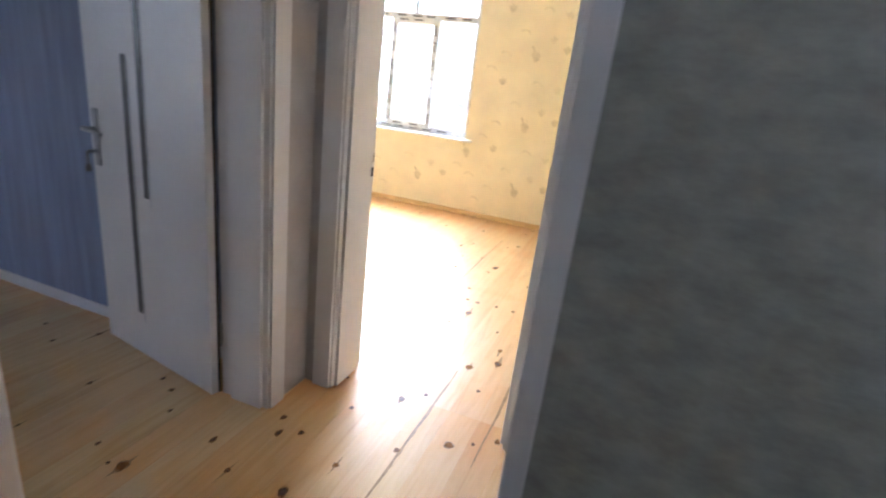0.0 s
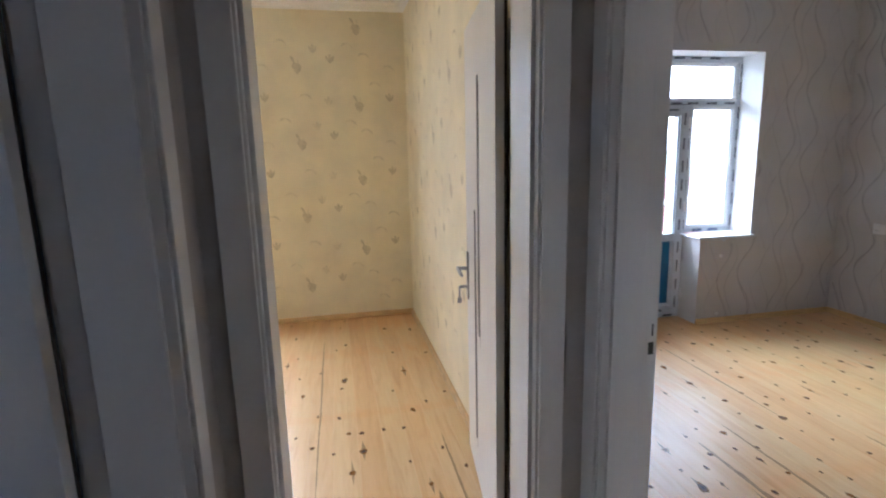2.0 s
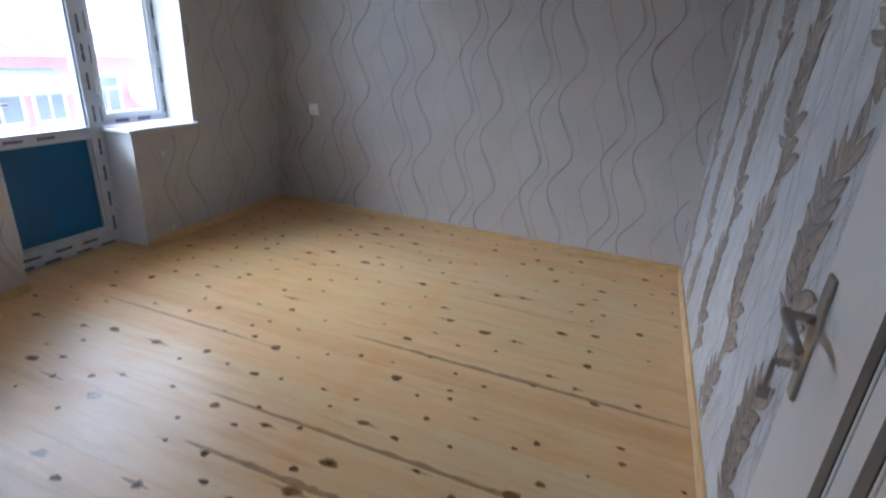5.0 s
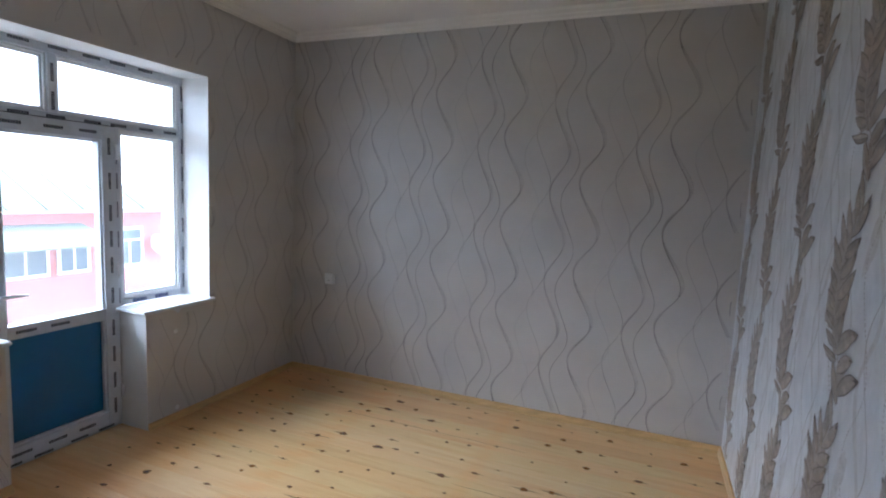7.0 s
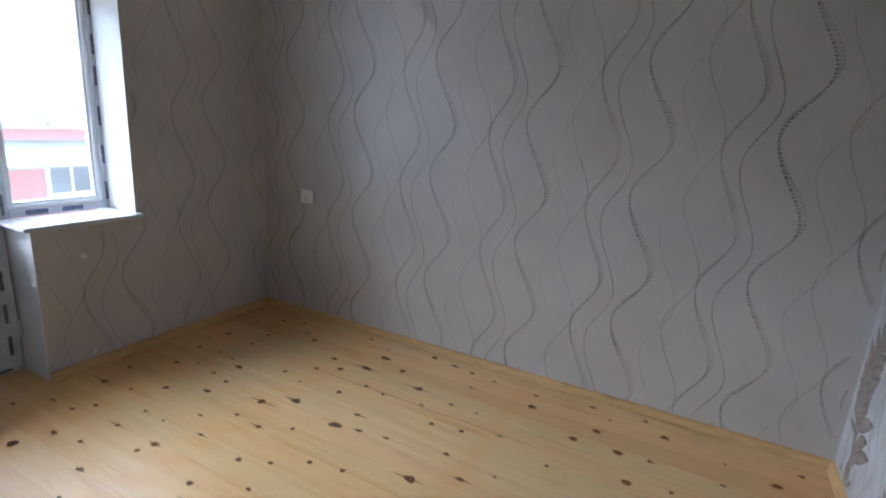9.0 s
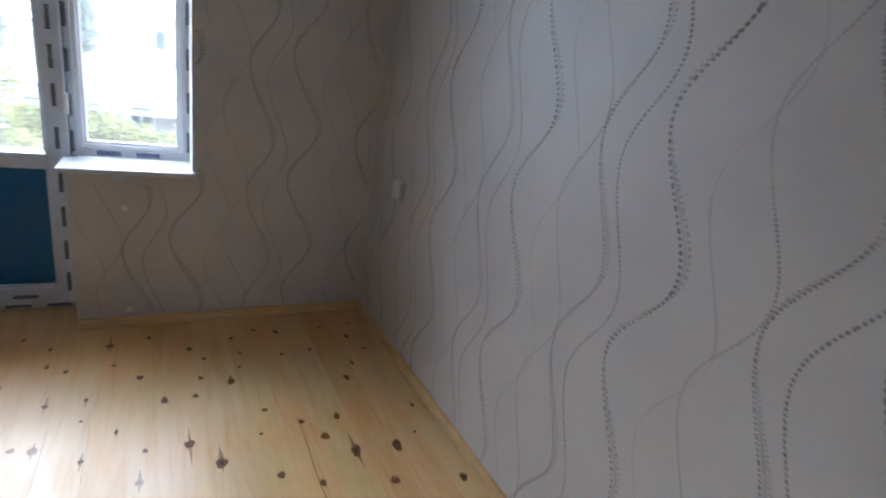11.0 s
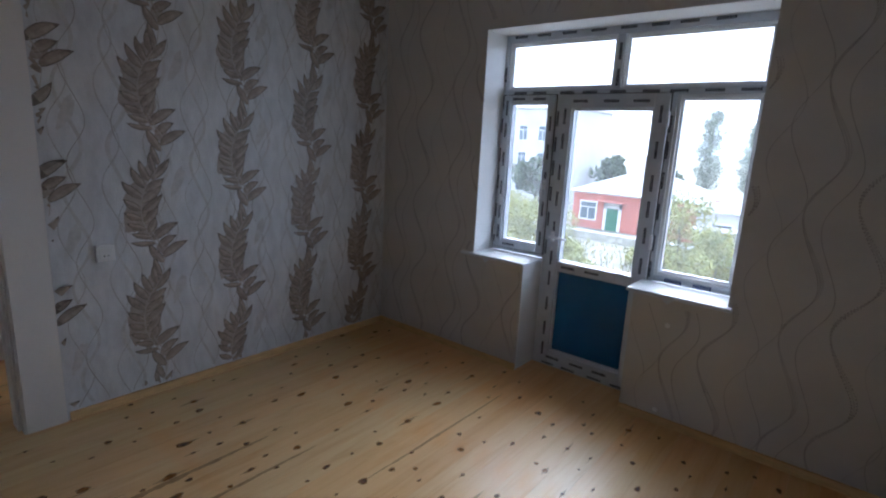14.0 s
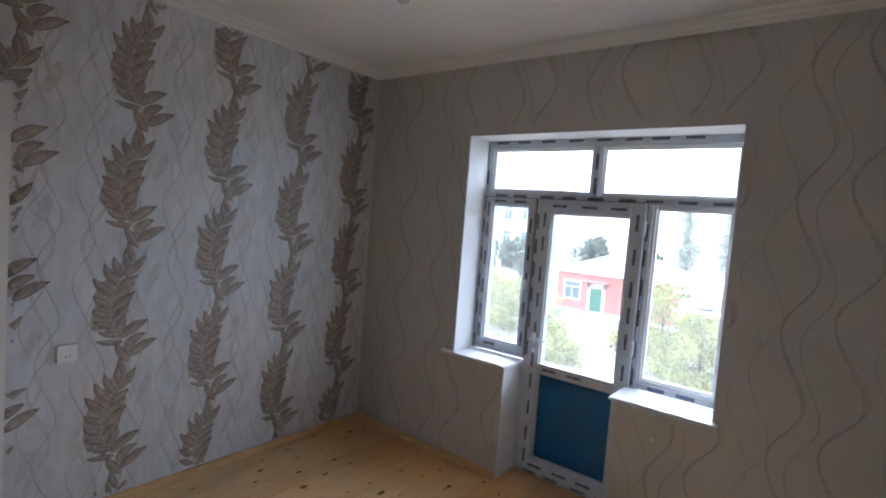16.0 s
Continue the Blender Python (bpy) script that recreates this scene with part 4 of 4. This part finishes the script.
window_knots = [(3.02, -0.83), (3.14, -0.94), (3.40, -0.69), (3.46, -0.58), (3.56, -0.46), (2.92, -0.60), (2.78, -0.67), (2.41, -0.60), (2.32, -0.38), (2.25, -0.33),
                (2.12, -0.45), (2.00, -0.40), (1.63, -0.31), (1.78, -0.68), (1.47, -0.58), (1.94, -0.86), (2.29, -0.85), (2.23, -0.83), (2.22, -1.16), (2.31, -1.36),
                (2.02, -1.15), (1.90, -1.32), (1.83, -1.27), (1.73, -1.19), (2.05, -1.34), (1.72, -1.50), (1.28, -1.08), (1.22, -0.98), (1.05, -0.79), (0.83, -0.94),
                (1.48, -1.95), (1.08, -1.54), (2.84, -1.08), (3.62, -1.40), (3.61, -0.96), (2.98, -0.38), (3.16, -0.43), (2.54, -1.44), (2.67, -0.67), (3.40, -0.21)]
yellow_knots = [(-0.29, -1.61), (-0.58, -1.09), (-0.58, -1.27), (-0.65, -1.08), (-0.46, -1.08), (-0.35, -1.09), (-0.27, -0.90), (-0.36, -0.62), (-0.25, -0.33), (-0.66, -0.39),
                (-0.68, -0.51), (-0.82, -0.23), (-0.96, -0.29), (-1.06, -0.04), (-1.04, -0.47), (-0.82, -0.85), (-0.93, -1.06), (-0.84, -1.18), (-0.73, -1.26), (-0.66, -1.70),
                (-0.18, -1.33), (-0.10, -1.51), (-0.11, -1.79), (-0.85, -1.67), (-0.04, -0.71), (-0.29, 0.03), (-0.64, 0.28), (-1.38, 0.45), (-1.04, 0.53)]
hall_knots = [(-0.58, -2.71), (-0.85, -2.67), (-0.55, -2.25), (-0.27, -2.42), (-0.19, -2.37), (-0.11, -2.31), (-0.78, -2.63), (-0.89, -2.59), (-0.43, -2.54), (-1.02, -2.81),
              (-1.37, -2.67), (-1.46, -2.63), (-1.22, -3.05), (-1.17, -3.04), (-0.66, -2.89), (-0.28, -2.02), (-0.38, -1.85), (-2.25, -2.58), (-2.08, -2.66), (-1.98, -2.52)]
knots("knots", room_knots + window_knots, 215, (WX + 0.05, EX - 0.05, SY + 0.05, -0.05), 5)
knots("knots", yellow_knots + hall_knots, 90, (-3.2, -0.02, -3.4, 1.0), 6)

# dark-stained joints between some boards
bm = bmesh.new()
sr = random.Random(9)
for x, y0, y1, w in ((1.975, -3.28, -1.75, 0.012), (1.345, -3.28, -1.48, 0.010), (1.105, -2.75, -1.6, 0.013), (0.93, -3.0, -2.3, 0.004), (2.62, -2.9, -1.9, 0.003),
                     (1.72, -1.5, -0.35, 0.006), (3.13, -2.2, -0.9, 0.003), (-0.42, -2.9, -1.9, 0.006), (-0.81, -1.6, 0.4, 0.005), (-0.16, -2.5, -1.2, 0.006)):
    n, prev = 46, None
    for k in range(n + 1):
        t = k / n
        ww = 1.35 * w * (0.15 + math.sin(math.pi * min(1, max(0, t))) ** 0.5) * (0.7 + 0.6 * sr.random())
        c = x + 0.004 * noise.noise((x * 7, t * 6, 2.0))
        pr = (bm.verts.new((c - ww * 0.25, y0 + (y1 - y0) * t, 0.0003)), bm.verts.new((c + ww, y0 + (y1 - y0) * t, 0.0003)))
        if prev:
            bm.faces.new((prev[0], prev[1], pr[1], pr[0]))
        prev = pr
tagged(part("stained_joints", bm, "knot_streak", floor), kind="stuff")

# ---- outdoors ----
GZ = -6.1
bm = bmesh.new()
bmesh.ops.create_grid(bm, x_segments=60, y_segments=60, size=700)
for v in bm.verts:
    v.co.z = GZ + 0.25 * noise.noise((v.co.x * 0.05, v.co.y * 0.05, 0))
tagged(new("ground", mesh("ground", bm, "ground")), "dry grass and bare earth between the houses", "ground", kind="structure")
tagged(new("wall_lower_storeys", mesh("wall_lower_storeys", boxes((-5.1, 3.9, -5.5, 0.36, GZ - 0.3, -0.3), (-5.1, 0.255, 0.36, 1.41, GZ - 0.3, -0.3)), "facade")), "plain rendered walls of the storeys below", "wall", kind="structure")


def far_window(parent, x, y, z, w, h, arch=False):
    """A white-framed window on a wall that faces -y."""
    f = part("window", boxes((x - w / 2 - 0.12, x + w / 2 + 0.12, y - 0.07, y, z - 0.12, z + h + 0.12), bev=0.02), "house_trim", parent)
    part("pane", boxes((x - w / 2, x - 0.04, y - 0.075, y - 0.06, z, z + h * 0.68), (x + 0.04, x + w / 2, y - 0.075, y - 0.06, z, z + h * 0.68), (x - w / 2, x + w / 2, y - 0.075, y - 0.06, z + h * 0.73, z + h)), "far_glass", f)
    return f


def hipped_house(name, x0, x1, y0, y1, eave, ridge, wall_mat, roof_mat, label, roof_label):
    h = thing(name, label, "house", at=((x0 + x1) / 2, (y0 + y1) / 2, GZ))
    off = Matrix.Translation((-(x0 + x1) / 2, -(y0 + y1) / 2, -GZ))

    def add(nm, bm, mat, lab=""):
        bmesh.ops.transform(bm, matrix=off, verts=bm.verts)
        return part(nm, bm, mat, h, lab)
    add("wall", boxes((x0, x1, y0, y1, GZ - 0.3, eave)), wall_mat)
    add("cornice", boxes((x0 - 0.15, x1 + 0.15, y0 - 0.15, y1 + 0.15, eave, eave + 0.14), bev=0.03), "house_trim")
    bm = bmesh.new()
    o = 0.5
    d = min((y1 - y0), (x1 - x0)) / 2
    base = [bm.verts.new(p) for p in ((x0 - o, y0 - o, eave + 0.14), (x1 + o, y0 - o, eave + 0.14), (x1 + o, y1 + o, eave + 0.14), (x0 - o, y1 + o, eave + 0.14))]
    ra, rb = bm.verts.new((x0 + d, (y0 + y1) / 2, ridge)), bm.verts.new((x1 - d, (y0 + y1) / 2, ridge))
    for f in ((base[0], base[1], rb, ra), (base[1], base[2], rb), (base[2], base[3], ra, rb), (base[3], base[0], ra), base[::-1]):
        bm.faces.new(f)
    roof = add("roof", bm, roof_mat, roof_label)
    bm = bmesh.new()
    n = int((x1 - x0) / 1.1)
    for k in range(1, n):
        x = x0 + (x1 - x0) * k / n
        t = min(1, (x - x0 + o) / (d + o), (x1 + o - x) / (d + o))
        zt, yt = eave + 0.16 + (ridge - eave - 0.16) * t, y0 - o + ((y0 + y1) / 2 - y0 + o) * t
        tube(bm, [(x, y0 - o, eave + 0.16), (x, yt, zt + 0.02)], 0.03, 5)
    bmesh.ops.transform(bm, matrix=off, verts=bm.verts)
    part("roof_seams", bm, roof_mat, roof)
    return h, off


def shifted(off):
    return lambda *d: (d[0] + off.translation.x, d[1] + off.translation.y, d[2] + off.translation.z)


red, off = hipped_house("red_house", -18.6, -7.4, 44.0, 53.0, -2.75, -0.5, "red_render", "pale_roof", "single-storey red house with a pale hipped roof", "pale metal sheet roof")
q = shifted(off)
for x in (-17.0, -10.2):
    p = q(x, 44.0, -5.2)
    far_window(red, p[0], p[1], p[2], 1.5, 1.6)
p = q(-14.6, 44.0, GZ)
dr = part("door", boxes((p[0] - 0.55, p[0] + 0.55, p[1] - 0.09, p[1], p[2], p[2] + 2.1), bev=0.02), "green_paint", red, "green painted entrance door")
part("door_surround", boxes((p[0] - 0.85, p[0] - 0.56, p[1] - 0.07, p[1], p[2], p[2] + 2.6), (p[0] + 0.56, p[0] + 0.85, p[1] - 0.07, p[1], p[2], p[2] + 2.6), (p[0] - 0.85, p[0] + 0.85, p[1] - 0.07, p[1], p[2] + 2.12, p[2] + 2.6), bev=0.02), "house_trim", dr)
part("porch_roof", boxes((p[0] - 1.3, p[0] + 1.3, p[1] - 1.0, p[1], p[2] + 2.72, p[2] + 2.82), bev=0.03), "red_roof", red)

white, off = hipped_house("white_house", -6.2, 7.0, 39.0, 49.0, -2.8, -0.4, "white_render", "pale_roof", "low white house with a pale hipped roof", "pale metal sheet roof")
q = shifted(off)
for x in (-4.4, -1.6, 1.4, 4.4):
    p = q(x, 39.0, -5.0)
    far_window(white, p[0], p[1], p[2], 1.3, 1.4)
p = q(0.4, 39.0, -3.9)
part("awning", boxes((p[0] - 6.5, p[0] + 6.5, p[1] - 2.2, p[1], p[2], p[2] + 0.12), bev=0.03), "lilac_roof", white, "pale lilac sheet awning")

pink, off = hipped_house("pink_house", 8.6, 15.6, 16.3, 26.0, 0.30, 3.2, "pink_render", "green_roof", "two-storey pink house with white window surrounds", "weathered pale green sheet roof")
q = shifted(off)
for x, w in ((10.45, 1.25), (12.0, 0.9), (14.1, 0.95)):
    for z in (-1.75, -4.9):
        p = q(x, 16.3, z)
        far_window(pink, p[0], p[1], p[2], w, 1.35)
p = q(0, 16.3, 0)
bm = bmesh.new()
vs = [bm.verts.new(v) for v in ((p[0] + 7.4, p[1] - 2.2, p[2] - 0.62), (p[0] + 12.3, p[1] - 2.2, p[2] - 0.62), (p[0] + 12.3, p[1], p[2] - 0.05), (p[0] + 7.4, p[1], p[2] - 0.05))]
lo = [bm.verts.new(v.co - Vector((0, 0, 0.06))) for v in vs]
bm.faces.new(vs)
bm.faces.new(lo[::-1])
for k in range(4):
    bm.faces.new((vs[k], lo[k], lo[(k + 1) % 4], vs[(k + 1) % 4]))
part("porch_roof", bm, "green_roof", pink, "pale green lean-to roof")
for x in (7.6, 12.2):
    bm = bmesh.new()
    tube(bm, [(p[0] + x, p[1] - 2.1, GZ + off.translation.z - 0.2), (p[0] + x, p[1] - 2.1, p[2] - 0.68)], 0.06, 8)
    part("post", bm, "house_trim", pink)
bm = bmesh.new()
c, ax = Vector(q(15.1, 16.0, -1.05)), Vector((0.2, -1, 0.35)).normalized()
u, w = ax.orthogonal().normalized(), ax.cross(ax.orthogonal().normalized())
rings = [[bm.verts.new(c + ax * (0.13 * (r / 0.42) ** 2) + (u * math.cos(2 * math.pi * k / 20) + w * math.sin(2 * math.pi * k / 20)) * r) for k in range(20)] for r in (0.02, 0.15, 0.3, 0.42)]
for a, b in zip(rings, rings[1:]):
    for k in range(20):
        bm.faces.new((a[k], a[(k + 1) % 20], b[(k + 1) % 20], b[k]))
bm.faces.new(rings[0][::-1])
tube(bm, [c, c - ax * 0.15 + Vector((0, 0.2, -0.1))], 0.02, 6)
part("satellite_dish", bm, "white_render", pink, "white satellite dish on the pink wall")

block = thing("apartment_building", "pale multi-storey building with arched windows", "building", at=(-34, 62, GZ))
part("wall", boxes((-9, 7.5, -2, 9, -0.3, 12.4)), "white_render", block)
part("roof", boxes((-9.4, 7.9, -2.4, 9.4, 12.4, 12.7), bev=0.05), "house_trim", block)
for x in (-6.5, -3.5, -0.5, 2.5, 5.2):
    for z in (1.2, 4.6, 8.2):
        far_window(block, x, -2, z, 1.2, 1.9)
hall2 = thing("arcaded_building", "pale building with a row of arched windows", "building", at=(12, 75, GZ))
part("wall", boxes((-11, 13, 0, 9, -0.3, 9.5)), "white_render", hall2)
part("roof", boxes((-11.4, 13.4, -0.4, 9.4, 9.5, 9.8), bev=0.05), "house_trim", hall2)
for k in range(8):
    x = -9.4 + 3.0 * k
    bm = bmesh.new()
    vs = [bm.verts.new((x + 0.55 * math.cos(a), -0.02, 7.2 + 0.55 * math.sin(a))) for a in (math.pi * j / 10 for j in range(11))]
    vs += [bm.verts.new((x - 0.55, -0.02, 5.6)), bm.verts.new((x + 0.55, -0.02, 5.6))]
    bm.faces.new(vs)
    part("window", bm, "far_glass", hall2)
# Plain block wall added in place of a heap of pale rubble.
wallb = thing("rubble_stand_in", "low pale wall standing in for a rubble heap", "wall", at=(-13, 38, GZ))
part("masonry", boxes((-8, 9, 0, 0.3, -0.3, 0.6), bev=0.04), "stone", wallb)
part("coping", boxes((-8.1, 9.1, -0.06, 0.36, 0.6, 0.68), bev=0.03), "house_trim", wallb)
pole = thing("utility_pole", "weathered utility pole with a crossarm", "pole", at=(-19.2, 42, GZ))
bm = bmesh.new()
tube(bm, [(0, 0, -0.3), (0, 0, 5.2)], [0.14, 0.1], 10)
part("post", bm, "bark", pole)
part("crossarm", boxes((-0.8, 0.8, -0.06, 0.06, 4.6, 4.75), bev=0.01), "bark", pole)


def leaves(bm, rnd, centre, radii, n, size, mats=2):
    for _ in range(n):
        d = Vector((rnd.gauss(0, 1), rnd.gauss(0, 1), rnd.gauss(0, 1))).normalized() * rnd.uniform(0.35, 1.0) ** 0.6
        p = Vector(centre) + Vector((d.x * radii[0], d.y * radii[1], d.z * radii[2]))
        a, b = Vector((rnd.uniform(-1, 1), rnd.uniform(-1, 1), rnd.uniform(-1, 1))).normalized(), Vector((rnd.uniform(-1, 1), rnd.uniform(-1, 1), rnd.uniform(-1, 1)))
        b = a.cross(b).normalized()
        s = size * rnd.uniform(0.6, 1.3)
        f = bm.faces.new([bm.verts.new(p + a * s), bm.verts.new(p + b * s * 0.5), bm.verts.new(p - a * s), bm.verts.new(p - b * s * 0.5)])
        f.material_index = rnd.randrange(mats)


def tree(name, at, height, spread, trunk, mats, seed, label, category, leaf=0.3, count=1500, clumps=26, low=0.3, taper=0.0, fat=0.36):
    rnd = random.Random(seed)
    t = thing(name, label, category, at=at)
    bm = bmesh.new()
    tube(bm, [(0, 0, -0.3), (0.05, 0.02, height * 0.35), (-0.03, 0.04, height * 0.7), (0, 0, height * 0.93)], [trunk, trunk * 0.8, trunk * 0.45, 0.02], 8)
    cr = bmesh.new()
    for k in range(clumps):
        z = height * (low + (1 - low) * (k + rnd.random()) / clumps)
        w = (z / height - low) / (1 - low)
        reach = spread * ((1 - w) * taper + (1 - taper) * math.sin(math.pi * min(0.97, 0.12 + 0.85 * w)) ** 0.7) * rnd.uniform(0.45, 1.0)
        a = rnd.uniform(0, 6.28)
        c = (reach * math.cos(a), reach * math.sin(a), z)
        tube(bm, [(0, 0, max(0.2, z - reach * 0.8)), (c[0] * 0.6, c[1] * 0.6, z - reach * 0.2), c], [trunk * 0.3, trunk * 0.15, 0.015], 5)
        leaves(cr, rnd, c, (spread * fat, spread * fat, max(spread * 0.32, height * 0.05)), count // clumps, leaf)
    part("trunk", bm, "bark", t)
    part("crown", cr, mats, t)
    return t


for k, (x, y, h) in enumerate(((-18.9, 98, 14.8), (-12.2, 100, 13.2), (-8.6, 106, 12.0))):
    tree("poplar_tree", (x, y, GZ), h, 2.3, 0.25, ("leaf_grey", "leaf_grey"), 20 + k, "tall narrow grey-green poplar", "tree", 0.17, 9000, 120, 0.10, fat=0.5)
tree("cypress_tree", (-19.4, 69, GZ), 8.6, 1.0, 0.2, ("leaf_deep", "leaf_deep"), 31, "slim dark green cypress", "tree", 0.2, 2200, 44, 0.06, 0.8)
for k, (x, y, h, w) in enumerate(((-23, 64, 6.2, 2.6), (-16.5, 66, 5.4, 2.2), (-29, 55, 5.5, 2.6), (-31, 48, 7.0, 3.0), (6, 66, 5.0, 3.0))):
    tree("tree", (x, y, GZ), h, w, 0.22, ("leaf_green", "leaf_deep"), 40 + k, "rounded green tree behind the houses", "tree", 0.26, 2200, 28, 0.35)
for k, (x, y, h, w) in enumerate(((-4.2, 27, 5.0, 2.4), (-1.8, 25, 3.6, 2.0), (-0.3, 29, 3.2, 2.0), (-6.6, 31, 1.6, 1.6), (-11.5, 28, 1.3, 1.5), (-14.5, 30, 3.3, 2.4), (-18, 31, 3.6, 2.6), (-21.5, 33, 4.0, 2.6), (-8.8, 24, 1.2, 1.3), (2.2, 30, 2.2, 2.2), (5.5, 33, 2.3, 2.4), (-16, 24, 2.4, 2.2))):
    tree("shrub", (x, y, GZ), h, w, 0.06, ("leaf_yellow", "leaf_lime"), 60 + k, "loose yellow-green autumn shrub", "shrub", 0.10, 5600, 44, 0.08)
bm = bmesh.new()
gr = random.Random(2)
for _ in range(5200):
    x, y = gr.uniform(-24, 8), gr.uniform(15, 37)
    h = gr.uniform(0.15, 0.5)
    a = gr.uniform(0, 3.14)
    dx, dy = 0.06 * math.cos(a), 0.06 * math.sin(a)
    bm.faces.new([bm.verts.new((x - dx, y - dy, GZ)), bm.verts.new((x + dx, y + dy, GZ)), bm.verts.new((x + gr.uniform(-0.1, 0.1), y + gr.uniform(-0.1, 0.1), GZ + h))]).material_index = gr.randrange(2)
tagged(new("dry_grass", mesh("dry_grass", bm, "leaf_yellow", "stone")), "tufts of dry yellow grass on the open ground", "grass", kind="stuff")
